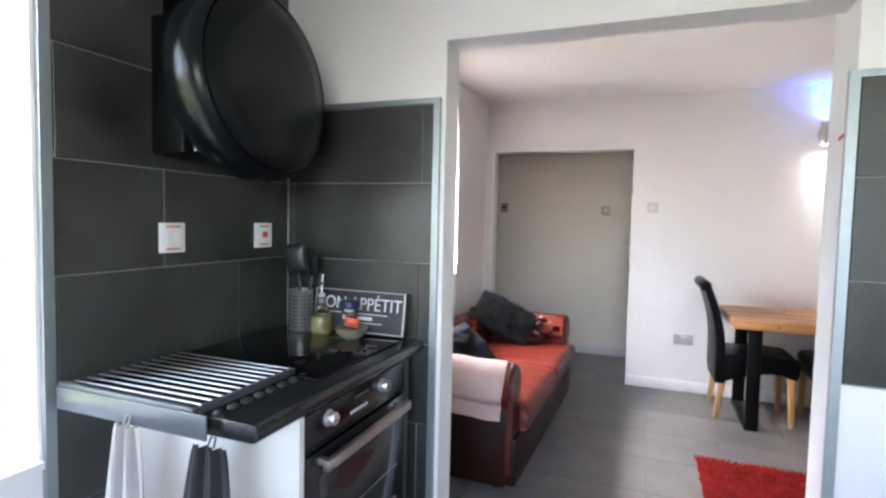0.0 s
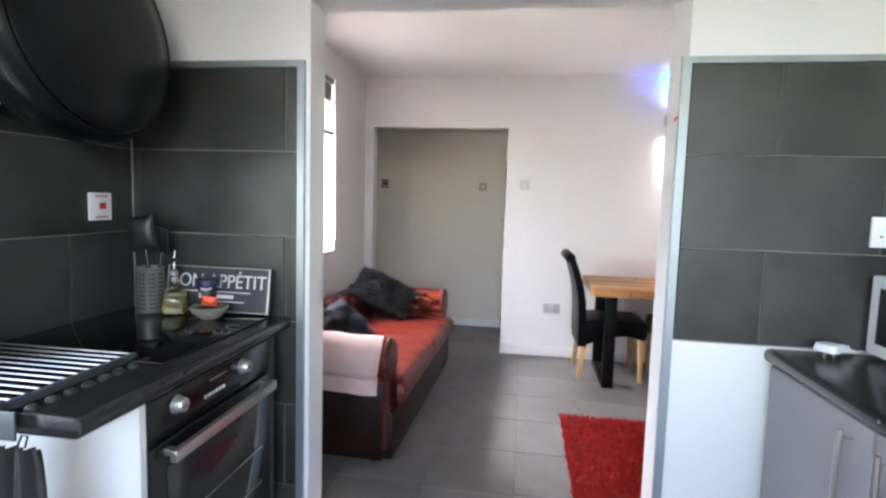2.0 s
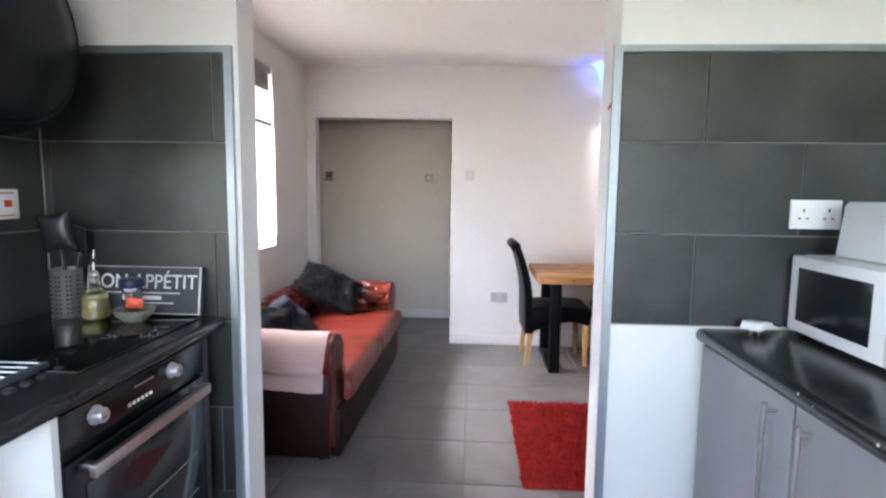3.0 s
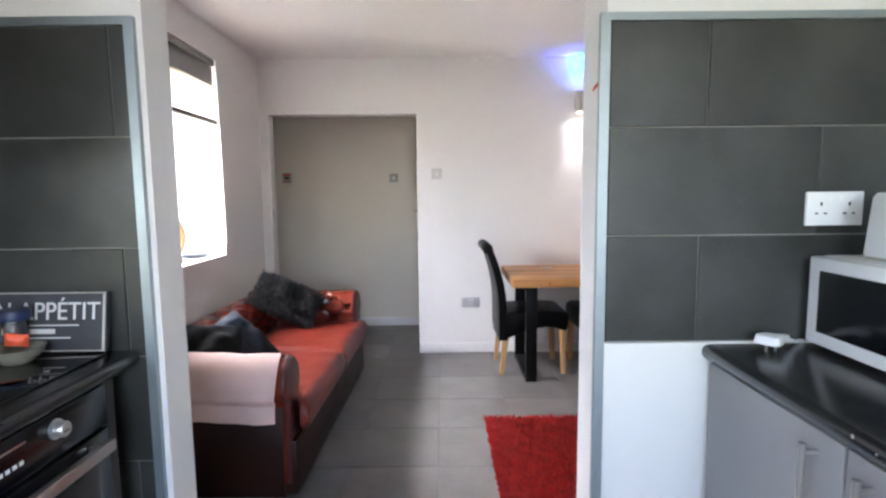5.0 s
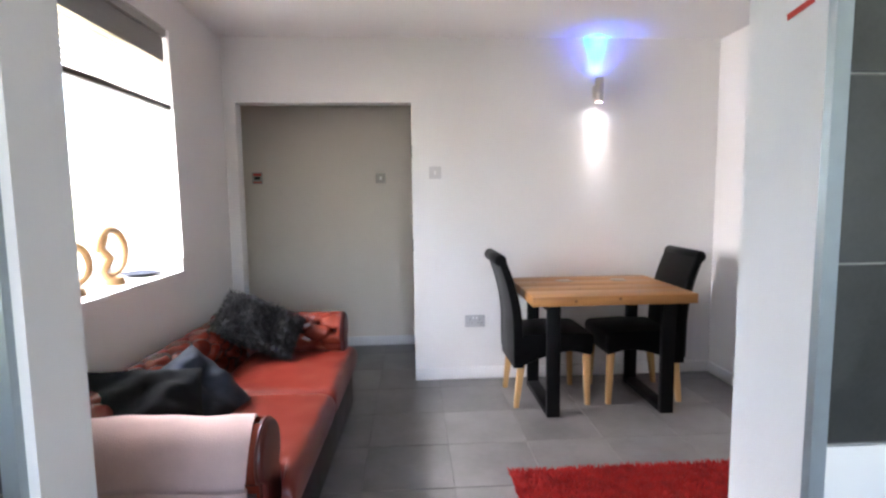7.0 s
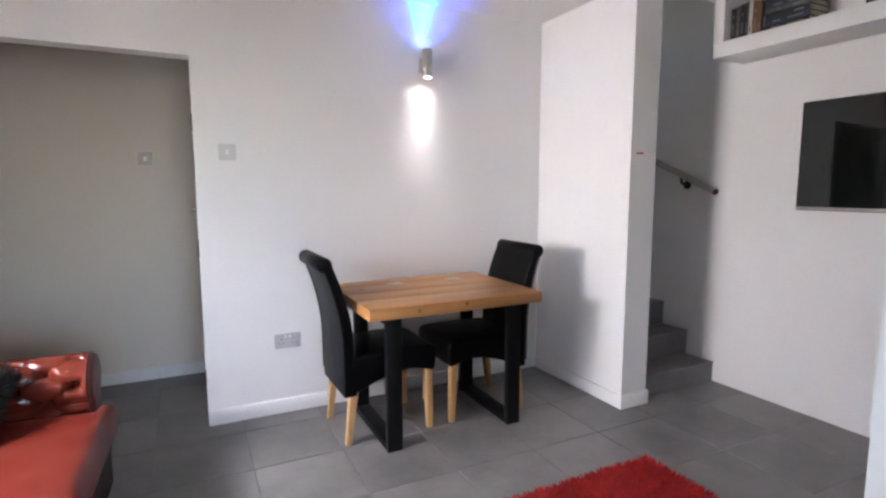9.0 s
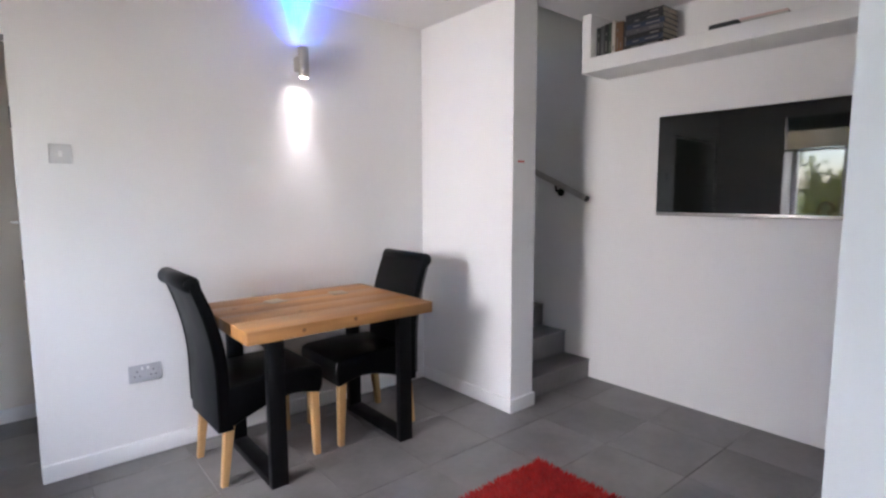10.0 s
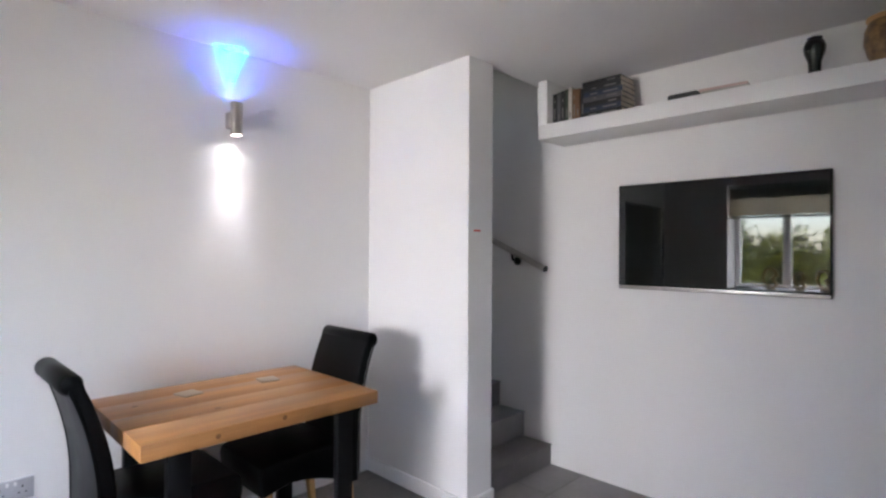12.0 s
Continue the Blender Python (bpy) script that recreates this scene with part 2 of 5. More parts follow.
def sheet(fn, nu, nv, thick=0.0):
    """A surface from a function of u and v in 0..1; with thickness it is a closed shell."""
    bm = bmesh.new()
    g = [[bm.verts.new(fn(i / nu, j / nv)) for j in range(nv + 1)] for i in range(nu + 1)]
    for i in range(nu):
        for j in range(nv):
            bm.faces.new((g[i][j], g[i + 1][j], g[i + 1][j + 1], g[i][j + 1]))
    if thick:
        bmesh.ops.recalc_face_normals(bm, faces=bm.faces)
        bmesh.ops.solidify(bm, geom=list(bm.faces), thickness=thick)
    return bm


def prism(outline, y0, y1, bevel=0.0):
    """An x-z outline drawn out along y."""
    bm = bmesh.new()
    a = [bm.verts.new((x, y0, z)) for x, z in outline]
    b = [bm.verts.new((x, y1, z)) for x, z in outline]
    n = len(outline)
    ends = [bm.faces.new(a), bm.faces.new(b[::-1])]
    for k in range(n):
        bm.faces.new((a[k], b[k], b[(k + 1) % n], a[(k + 1) % n]))
    bmesh.ops.recalc_face_normals(bm, faces=bm.faces)
    if bevel:
        bmesh.ops.bevel(bm, geom=[e for f in ends for e in f.edges], offset=bevel, segments=3, profile=0.5, affect="EDGES")
    return bm


def pillow(w, h, d, n=18, puff=0.5, crumple=0.02, seed=0.0):
    """A stuffed square cushion in the x-z plane, with pinched corners."""
    bm = bmesh.new()
    for s in (1, -1):
        g = []
        for i in range(n + 1):
            row = []
            for j in range(n + 1):
                u, v = 2 * i / n - 1, 2 * j / n - 1
                t = max(0.0, (1 - u * u) * (1 - v * v)) ** puff
                pinch = 1 - 0.07 * (1 - v * v) * abs(u) ** 3 if abs(u) > abs(v) else 1 - 0.07 * (1 - u * u) * abs(v) ** 3
                q = Vector((u * w / 2 * pinch, 0, v * h / 2 * pinch))
                q.y = s * (d / 2 * t + crumple * t * noise.noise(Vector((u * 2.3 + seed, v * 2.3, s + seed))))
                row.append(bm.verts.new(q))
            g.append(row)
        for i in range(n):
            for j in range(n):
                f = (g[i][j], g[i + 1][j], g[i + 1][j + 1], g[i][j + 1])
                bm.faces.new(f if s < 0 else f[::-1])
    bmesh.ops.remove_doubles(bm, verts=bm.verts, dist=0.0005)
    return bm


def blades(spots, length, width, lean, seed, up=None):
    """Many loose strands of pile on a list of places with their normals."""
    rnd = random.Random(seed)
    verts, faces = [], []
    for p, nrm in spots:
        p, nrm = Vector(p), Vector(nrm)
        d = Vector((rnd.uniform(-1, 1), rnd.uniform(-1, 1), rnd.uniform(-1, 1)))
        way = (nrm + lean * d).normalized()
        side = way.cross(Vector((rnd.uniform(-1, 1), rnd.uniform(-1, 1), rnd.uniform(-1, 1)))).normalized() * width
        tip = p + way * length * rnd.uniform(0.6, 1.1)
        mid = p + way * length * 0.5 + side.cross(way) * rnd.uniform(-0.6, 0.6)
        k = len(verts)
        verts += [p - side, p + side, mid + side * 0.8, mid - side * 0.8, tip]
        faces += [(k, k + 1, k + 2, k + 3), (k + 3, k + 2, k + 4)]
    me = bpy.data.meshes.new("pile")
    me.from_pydata([tuple(v) for v in verts], [], faces)
    return me


def facing(centre, normal, turn=0.0):
    """A pose whose y axis runs along -normal, so that a cushion's face looks along normal; turn: degrees about it."""
    n = Vector(normal).normalized()
    x = Vector((0, 0, 1)).cross(n).normalized()
    m = Matrix((x, -n, x.cross(-n))).transposed().to_4x4()
    return Matrix.Translation(centre) @ m @ pose(0, 0, 0, 0, turn, 0)


# ---- objects ----


def as_mesh(name, bm, material, smooth=True):
    if isinstance(bm, bpy.types.Mesh):
        me = bm
    else:
        me = bpy.data.meshes.new(name)
        bmesh.ops.recalc_face_normals(bm, faces=bm.faces)
        bm.to_mesh(me)
        bm.free()
    me.materials.append(material)
    if smooth:
        me.shade_smooth()
        me.set_sharp_from_angle(angle=radians(40))
    return me


def part(name, bm, material, parent, label="", m=None, smooth=True):
    ob = new(name, as_mesh(name, bm, material, smooth))
    ob.parent = parent
    if m is not None:
        ob.matrix_local = m
    return tagged(ob, label)


def thing(name, m, label, category, group="", kind=""):
    ob = new(name)
    ob.matrix_world = m
    ob.empty_display_size = 0.1
    return tagged(ob, label, category, group, kind)


def single(name, bm, material, label, category, group="", m=None, kind=""):
    ob = new(name, as_mesh(name, bm, material))
    if m is not None:
        ob.matrix_world = m
    return tagged(ob, label, category, group, kind)


def structure(name, boxes, material, label, category="wall"):
    bm = bmesh.new()
    for b in boxes:
        b_box(bm, *b)
    return tagged(new(name, as_mesh(name, bm, material, False)), label, category, kind="structure")


# ---- the rooms ----
CEIL = 2.440
XW_K, XW_L = -0.784, -0.865  # faces of the outer wall in the kitchen and in the living room
X_TV, X_E = 3.546, 1.96
Y_FAR, Y_HALL = 5.045, 6.005
Y_P0, Y_P1, Y_PE = 2.042, 2.168, 2.255  # the partition between kitchen and living room
OX0, OX1, OZ = -0.127, 1.034, 1.985  # its wide opening
KW = (-0.25, 1.125, 0.772, 2.13)  # kitchen window: y, y, z, z
LW = (3.108, 4.263, 0.938, 2.241)  # living room window
DX0, DX1, DZ = -0.789, 0.418, 2.000  # the opening to the hall
PX0, PX1, PY = 2.640, 2.838, 4.190  # the wall end beside the stairs


def wall_with_window(x0, x1, y0, y1, w):
    return [(x0, x1, y0, w[0], 0, CEIL), (x0, x1, w[1], y1, 0, CEIL), (x0, x1, w[0], w[1], 0, w[2]), (x0, x1, w[0], w[1], w[3], CEIL)]


structure("floor", [(-1.9, 3.76, -1.8, 7.7, -0.15, -0.004)], M_GROUT, "grey large format tiled floor with thin joints", "floor")
structure("wall_west_kitchen", wall_with_window(-1.06, XW_K, -1.6, Y_P0, KW), M_WALL, "white plaster kitchen wall with a window", "wall")
structure("wall_west_living", wall_with_window(-1.36, XW_L, Y_P0, Y_FAR, LW), M_WALL, "white plaster living room wall with a deep window", "wall")
structure("wall_partition", [(XW_L, OX0, Y_P0, Y_P1, 0, CEIL), (OX1, X_TV, Y_P0, Y_PE, 0, CEIL), (OX0, OX1, Y_P0, Y_P1, OZ, CEIL)], M_WALL, "white wall with a wide opening between kitchen and living room", "wall")
structure("wall_north", [(XW_L - 0.49, DX0, Y_FAR, Y_FAR + 0.12, 0, CEIL), (DX1, PX0, Y_FAR, Y_FAR + 0.12, 0, CEIL), (DX0, DX1, Y_FAR, Y_FAR + 0.12, DZ, CEIL)], M_WALL, "white wall with a plain opening to the hall", "wall")
structure("wall_pier", [(PX0, PX1, PY, 7.4, 0, CEIL)], M_WALL, "white wall end beside the staircase", "wall")
structure("wall_stairwell", [(PX0, PX1, PY + 0.05, 7.4, CEIL + 0.2, 4.8), (PX0, X_TV, 7.4, 7.55, 0, 4.8), (PX0, X_TV, PY + 0.05, PY + 0.15, CEIL + 0.2, 4.8)], M_WALL, "white walls that close the stairwell", "wall")
structure("wall_east_living", [(X_TV, X_TV + 0.15, Y_P0, 7.55, 0, 4.8)], M_WALL, "white wall behind the television and the stairs", "wall")
structure("wall_hall", [(-1.9, PX0, Y_HALL, Y_HALL + 0.15, 0, CEIL), (-1.9, -1.75, Y_FAR, Y_HALL, 0, CEIL), (-1.75, -1.36, Y_FAR, Y_FAR + 0.12, 0, CEIL), (1.3, 1.4, Y_FAR + 0.12, Y_HALL, 0, CEIL)], M_HALL, "plain white hall walls", "wall")
structure("wall_east_kitchen", [(X_E, X_E + 0.15, -1.6, Y_P0, 0, CEIL)], M_WALL, "plain white kitchen wall with an added unseen opening behind the units", "wall")
# out of view; the gap in it is added to admit the south lamp
structure("wall_south_kitchen", [(-1.06, 0.2, -1.75, -1.6, 0, CEIL), (1.6, X_E + 0.15, -1.75, -1.6, 0, CEIL), (0.2, 1.6, -1.75, -1.6, 0, 0.95), (0.2, 1.6, -1.75, -1.6, 2.13, CEIL)], M_WALL, "plain white kitchen wall with an added unseen opening", "wall")
structure("ceiling", [(-1.9, X_TV, -1.75, PY + 0.05, CEIL, CEIL + 0.2), (-1.9, PX0, PY + 0.05, Y_HALL + 0.15, CEIL, CEIL + 0.2), (PX0, X_TV + 0.15, PY + 0.05, 7.55, 4.8, 4.9)], M_CEIL, "plain white painted ceiling", "ceiling")

# skirting boards
SK = 0.085


def skirting(name, boxes):
    bm = bmesh.new()
    for b in boxes:
        b_box(bm, *b, 0.0, SK, bevel=0.004)
    tagged(new(name, as_mesh(name, bm, M_TRIM)), "white painted skirting board", "baseboard", kind="structure")


skirting("baseboard_north", [(DX1 + 0.001, PX0, Y_FAR - 0.014, Y_FAR)])
skirting("baseboard_pier", [(PX0 - 0.014, PX0, PY - 0.014, Y_FAR - 0.014), (PX0, PX1 + 0.014, PY - 0.014, PY), (PX1, PX1 + 0.014, PY, PY + 0.05)])
skirting("baseboard_hall", [(-1.75, 1.3, Y_HALL - 0.014, Y_HALL)])
skirting("baseboard_west", [(XW_L, XW_L + 0.014, Y_P1, Y_FAR - 0.002)])

# ---- windows, blinds, sills ----


def window(name, w, x_out, mullions, label):
    y0, y1, z0, z1 = w
    win = tagged(new(name), label, "window", kind="structure")
    f, d = 0.06, 0.065
    for k, b in enumerate([(y0, y1, z1 - f, z1), (y0, y1, z0, z0 + f), (y0, y0 + f, z0 + f, z1 - f), (y1 - f, y1, z0 + f, z1 - f)]):
        part("window_frame", box(x_out, x_out + d, *b, bevel=0.006), M_PVC, win)
    edges = [y0 + f] + [e for m in mullions for e in (m - 0.045, m + 0.045)] + [y1 - f]
    for m in mullions:
        part("mullion", box(x_out, x_out + d, m - 0.045, m + 0.045, z0 + f, z1 - f, bevel=0.006), M_PVC, win)
    for a, b in zip(edges[::2], edges[1::2]):
        g = part("pane", box(x_out + 0.028, x_out + 0.032, a, b, z0 + f, z1 - f), M_GLASS, win, smooth=False)
        g.visible_shadow = False
    return win


window("window_1", LW, -1.32, [3.685], "white plastic window with two tall panes in a deep reveal")
window("window_2", KW, -1.045, [0.40], "white plastic kitchen window above a white sill")
structure("sill_living", [(-1.255, XW_L + 0.012, LW[0] + 0.002, LW[1] - 0.002, LW[2], LW[2] + 0.014)], M_TRIM, "white painted window sill board", "window sill")
structure("sill_kitchen", [(-0.98, XW_K + 0.03, KW[0] + 0.002, KW[1] - 0.002, KW[2], KW[2] + 0.018)], M_TRIM, "white painted window sill board", "window sill")

blind = thing("venetian_blind", Matrix.Translation((XW_L - 0.03, 0, 0)), "cream venetian blind half drawn up with a brown bottom rail", "blind")
BY0, BY1 = LW[0] + 0.015, LW[1] - 0.01
part("headrail", box(-0.022, 0.022, BY0, BY1, 2.199, 2.237, bevel=0.003), M_BLINDSTACK, blind, "grey metal headrail")
slat_mesh = as_mesh("slat", box(-0.0125, 0.0125, BY0, BY1, -0.0006, 0.0006), M_BLIND, False)
stack_mesh = as_mesh("slat", box(-0.0125, 0.0125, BY0, BY1, -0.0006, 0.0006), M_BLINDSTACK, False)
for k in range(21):
    z = 2.189 - k * 0.0105 if k < 11 else 2.069 - (k - 11) * 0.022
    ob = new("slat", slat_mesh if k > 10 else stack_mesh)
    ob.parent = blind
    ob.matrix_local = pose(0, 0, z, 0, 66 if k < 11 else 60, 0)
part("bottom_rail", box(-0.016, 0.016, BY0 - 0.002, BY1 + 0.022, 1.824, 1.852, bevel=0.004), M_BLINDRAIL, blind, "brown wooden bottom rail")
part("pull_cord", tube([(0.03, BY1 + 0.006, 2.206), (0.032, BY1 + 0.008, 1.7), (0.034, BY1 + 0.010, 1.22)], 0.0022, 6), M_PLASTIC, blind)
part("cord_pull", lathe([(0.003, 0), (0.008, 0.01), (0.007, 0.05), (0.0035, 0.16), (0.002, 0.20)], 10, Matrix.Translation((0.034, BY1 + 0.010, 1.02))), M_PLASTIC, blind)

cord = thing("blind_cord", Matrix.Translation((XW_K - 0.01, 1.055, 0)), "grey looped blind cord hanging at the kitchen window", "blind cord")
part("cord", tube([(0, 0.004, 2.12), (0.0, 0.000, 1.7), (0.002, 0.012, 1.3), (0.004, 0.02, 1.12), (0.0, 0.004, 1.07), (-0.004, -0.006, 1.0), (0.0, 0.008, 0.965), (0.0, 0.014, 1.0), (0.0, 0.004, 1.07)], 0.0016, 6), M_TOWELG, cord)
part("cord", tube([(0, -0.008, 2.12), (0.0, -0.010, 1.7), (0.0, -0.004, 1.3), (0.0, 0.002, 1.07), (0.0, 0.004, 0.9), (0, 0.004, 0.875)], 0.0016, 6), M_TOWELG, cord)
blind_k = thing("rolled_blind", Matrix.Translation((XW_K - 0.04, 0, 0)), "grey blind drawn up at the kitchen window", "blind")
part("headrail", box(-0.02, 0.02, KW[0] + 0.02, KW[1] - 0.02, 2.09, 2.125, bevel=0.004), M_TOWELG, blind_k)
part("blind_stack", box(-0.016, 0.016, KW[0] + 0.025, KW[1] - 0.025, 1.99, 2.088, bevel=0.006), M_TOWELG, blind_k)


def carved_figure(y, h, turn, label):
    """A small carved figure inside a ring, on a wooden foot."""
    fig = thing("wooden_figurine", pose(-0.99, y, LW[2] + 0.014, 0, 0, turn), label, "ornament", group="carved figures on the sill")
    part("foot", lathe([(0.048, 0), (0.05, 0.006), (0.045, 0.03), (0.03, 0.04)], 20), M_WOODFIG, fig)
    ring = [(0.35 * h * math.cos(a) * 0.9, 0, 0.03 + 0.48 * h + 0.42 * h * math.sin(a)) for a in (math.radians(-100 + k * 12) for k in range(24))]
    part("ring", tube(ring, [0.010 + 0.008 * abs(math.sin(k * 0.13)) for k in range(24)], 8), M_WOODFIG, fig)
    body = [(-0.02, 0, 0.03), (-0.05 * h / 0.2, 0, 0.25 * h), (-0.02, 0, 0.5 * h), (-0.05 * h / 0.2, 0, 0.7 * h), (-0.03, 0, 0.92 * h)]
    part("figure", tube(body, [0.026, 0.022, 0.028, 0.022, 0.014], 10), M_WOODFIG, fig)
    part("knob_head", lathe([(0.004, -0.018), (0.016, -0.01), (0.019, 0.004), (0.012, 0.016), (0.003, 0.02)], 14, Matrix.Translation((-0.03, 0, 0.97 * h))), M_WOODFIG, fig)
    return fig


carved_figure(3.810, 0.25, 75, "pale carved wooden ring figure on the window sill")
carved_figure(3.512, 0.20, 40, "pale carved wooden figure on the window sill")
carved_figure(3.272, 0.24, 100, "tall carved wooden figure on the window sill")
dish = thing("shallow_dish", pose(-1.0, 4.089, LW[2] + 0.014), "dark rimmed shallow glass dish on the sill", "dish")
part("bowl", lathe([(0.05, 0), (0.055, 0.002), (0.095, 0.014), (0.097, 0.018), (0.09, 0.016), (0.05, 0.006)], 36), M_DENIM, dish)

# ---- kitchen: hob side ----
WT = 0.949
worktop = thing("worktop", Matrix.Identity(4), "black speckled laminate worktop with a rounded front edge", "worktop")
part("board", prism([(-0.770, WT - 0.040), (-0.770, WT), (-0.200, WT), (-0.190, WT - 0.003), (-0.185, WT - 0.010), (-0.183, WT - 0.020), (-0.185, WT - 0.030), (-0.190, WT - 0.037), (-0.200, WT - 0.040)], 1.175, 2.026, bevel=0.0015), M_WORKTOP, worktop)

unit = thing("oven_housing", Matrix.Identity(4), "white oven housing unit with plain side panels", "kitchen unit")
part("side_panel", box(-0.768, -0.200, 1.335, 1.353, 0.10, WT - 0.041), M_CREAM, unit, "plain white side panel")
part("side_panel", box(-0.765, -0.200, 1.907, 1.935, 0.10, WT - 0.041), M_BLACKSATIN, unit, "dark side panel")
part("plinth", box(-0.70, -0.26, 1.335, 1.935, 0.0, 0.099), M_CREAM, unit)
oven = thing("built_in_oven", Matrix.Translation((-0.200, 0, 0)), "black built-in electric oven with two chrome knobs", "oven")
part("control_panel", box(-0.03, 0.0, 1.354, 1.906, 0.805, 0.903, bevel=0.003), M_BLACKGLOSS, oven, "black glossy control panel")
part("body", box(-0.50, -0.031, 1.356, 1.904, 0.33, 0.900), M_BLACKSATIN, oven)
door = part("door", box(-0.03, 0.004, 1.356, 1.904, 0.335, 0.798, bevel=0.004), M_BLACKGLOSS, oven, "black oven door with dark glass")
part("glass", box(0.0045, 0.007, 1.41, 1.86, 0.40, 0.735, bevel=0.001), M_OVENGLASS, door, "dark reflective glass pane")
part("handle", box(0.030, 0.048, 1.385, 1.860, 0.762, 0.790, bevel=0.004), M_STEEL, door, "flat brushed steel bar handle")
for y in (1.41, 1.835):
    part("handle_post", box(0.0045, 0.031, y - 0.01, y + 0.01, 0.768, 0.784, bevel=0.002), M_STEEL, door)
for k in range(2):
    part("rack_line", box(0.0072, 0.0082, 1.43, 1.84, 0.47 + 0.11 * k, 0.474 + 0.11 * k), M_STEEL, door, "wire shelf seen through the glass")
for y in (1.451, 1.738):
    kn = part("knob", lathe([(0.021, 0), (0.021, 0.005), (0.017, 0.007), (0.0165, 0.022), (0.014, 0.025)], 28), M_KNOB, oven, "round satin metal knob", m=pose(0.0005, y, 0.868, 0, 90, 0))
    part("pointer", box(-0.0012, 0.0012, -0.014, 0.0, 0.0292, 0.0305), M_DARKSLOT, kn)
for k in range(6):
    part("indicator", box(0.0006, 0.002, 1.560 + 0.016 * k, 1.570 + 0.016 * k, 0.838, 0.846), M_WHITEPRINT, oven)
part("badge", box(0.0006, 0.0016, 1.585, 1.66, 0.876, 0.880), M_STEEL, oven)

hob = thing("ceramic_hob", Matrix.Translation((0, 0, WT)), "black glass ceramic hob set on the worktop", "hob")
part("glass_top", box(-0.745, -0.245, 1.47, 1.995, 0.0, 0.006, bevel=0.002), M_GLASSBLACK, hob)
part("control_marks", box(-0.52, -0.42, 1.480, 1.483, 0.0061, 0.0064), M_STEEL, hob)

rack = thing("drying_rack", Matrix.Translation((0, 0, WT)), "chrome barred drying rack in a black metal frame", "drying rack")
RX0, RX1, RY0, RY1 = -0.757, -0.335, 1.160, 1.500
part("end_rail", box(RX0, RX1, RY0 - 0.004, RY0 + 0.014, 0.0, 0.020, bevel=0.003), M_TRAY, rack)
part("front_flap", box(RX0 + 0.002, RX1 + 0.04, RY0 - 0.010, RY0 - 0.005, -0.042, 0.012, bevel=0.002), M_TRAY, rack, "black metal end flap")
for x in (RX0, RX1 - 0.012):
    part("side_rail", box(x, x + 0.012, RY0 + 0.015, RY1, 0.0, 0.017, bevel=0.002), M_TRAY, rack)
bar_mesh = as_mesh("bar", tube([(RX0 + 0.012, 0, 0), (RX1 - 0.012, 0, 0)], 0.0021, 10), M_STEEL)
for k in range(11):
    ob = new("bar", bar_mesh)
    ob.parent = rack
    ob.matrix_local = Matrix.Translation((0, RY0 + 0.030 + k * 0.0300, 0.0155))
stud = as_mesh("stud", lathe([(0.012, 0), (0.012, 0.004), (0.008, 0.008)], 14), M_BLACKSATIN)
for k in range(8):
    ob = new("stud", stud)
    ob.parent = rack
    ob.matrix_local = Matrix.Translation((RX1 + 0.030, RY0 + 0.035 + k * 0.042, 0.0))


def towel(name, x0, x1, z_top, z_low, material, label, seed):
    """A cloth hung in folds from one point, spreading towards the hem."""
    def fn(u, v):
        spread = 0.40 + 0.60 * v ** 0.7
        mid = (x0 + x1) / 2
        x = mid + (u - 0.5) * (x1 - x0) * spread
        z = z_top + (z_low - z_top) * v
        fold = 0.018 * math.sin(u * 15 + seed + 1.5 * v) * (0.35 + v * 0.65) + 0.006 * math.sin(u * 31 + seed * 2)
        return (x, 1.138 + fold - 0.02 * v, z)
    t = thing(name, Matrix.Identity(4), label, "towel")
    part("cloth", sheet(fn, 48, 30, 0.003), material, t)
    part("hanging_loop", tube([((x0 + x1) / 2 - 0.008, 1.138, z_top), ((x0 + x1) / 2 - 0.006, 1.146, z_top + 0.018), ((x0 + x1) / 2 + 0.006, 1.146, z_top + 0.018), ((x0 + x1) / 2 + 0.008, 1.138, z_top)], 0.002, 6), material, t)


towel("tea_towel", -0.600, -0.420, 0.912, 0.45, M_TOWELG, "grey tea towel hanging in folds from the rack", 0.4)
towel("tea_towel", -0.375, -0.165, 0.905, 0.42, M_TOWELB, "black tea towel hanging in folds from the rack", 2.1)

# cooker hood: wall body, duct and round tilted glass
hood = thing("cooker_hood", pose(-0.771, 1.585, 1.735), "round black glass cooker hood on the tiled wall", "cooker hood")
part("body", box(0.0, 0.12, -0.160, 0.140, -0.195, 0.185, bevel=0.008), M_HOOD, hood)
part("duct", box(0.0, 0.115, -0.12, 0.13, 0.186, CEIL - 1.737, bevel=0.004), M_HOOD, hood, "black duct cover reaching the ceiling")
tilt = Matrix.Translation((0.12, 0.008, 0.008)) @ pose(0, 0, 0, 0, 85, 0)
part("rim", lathe([(0.16, 0.0), (0.235, 0.010), (0.268, 0.040), (0.280, 0.085), (0.279, 0.130), (0.268, 0.155), (0.258, 0.162), (0.252, 0.157)], 72, tilt), M_HOOD, hood, "deep black rounded rim")
part("front_glass", lathe([(0.05, 0.150), (0.246, 0.154), (0.250, 0.160), (0.244, 0.166), (0.18, 0.176), (0.09, 0.181), (0.02, 0.182)], 72, tilt), M_HOOD, hood, "round black glass front")
part("logo_plate", lathe([(0.016, 0), (0.014, 0.003)], 3, Matrix.Translation((0.1202, -0.12, -0.17)) @ pose(0, 0, 0, 0, 90, 0)), M_CHROME, hood)


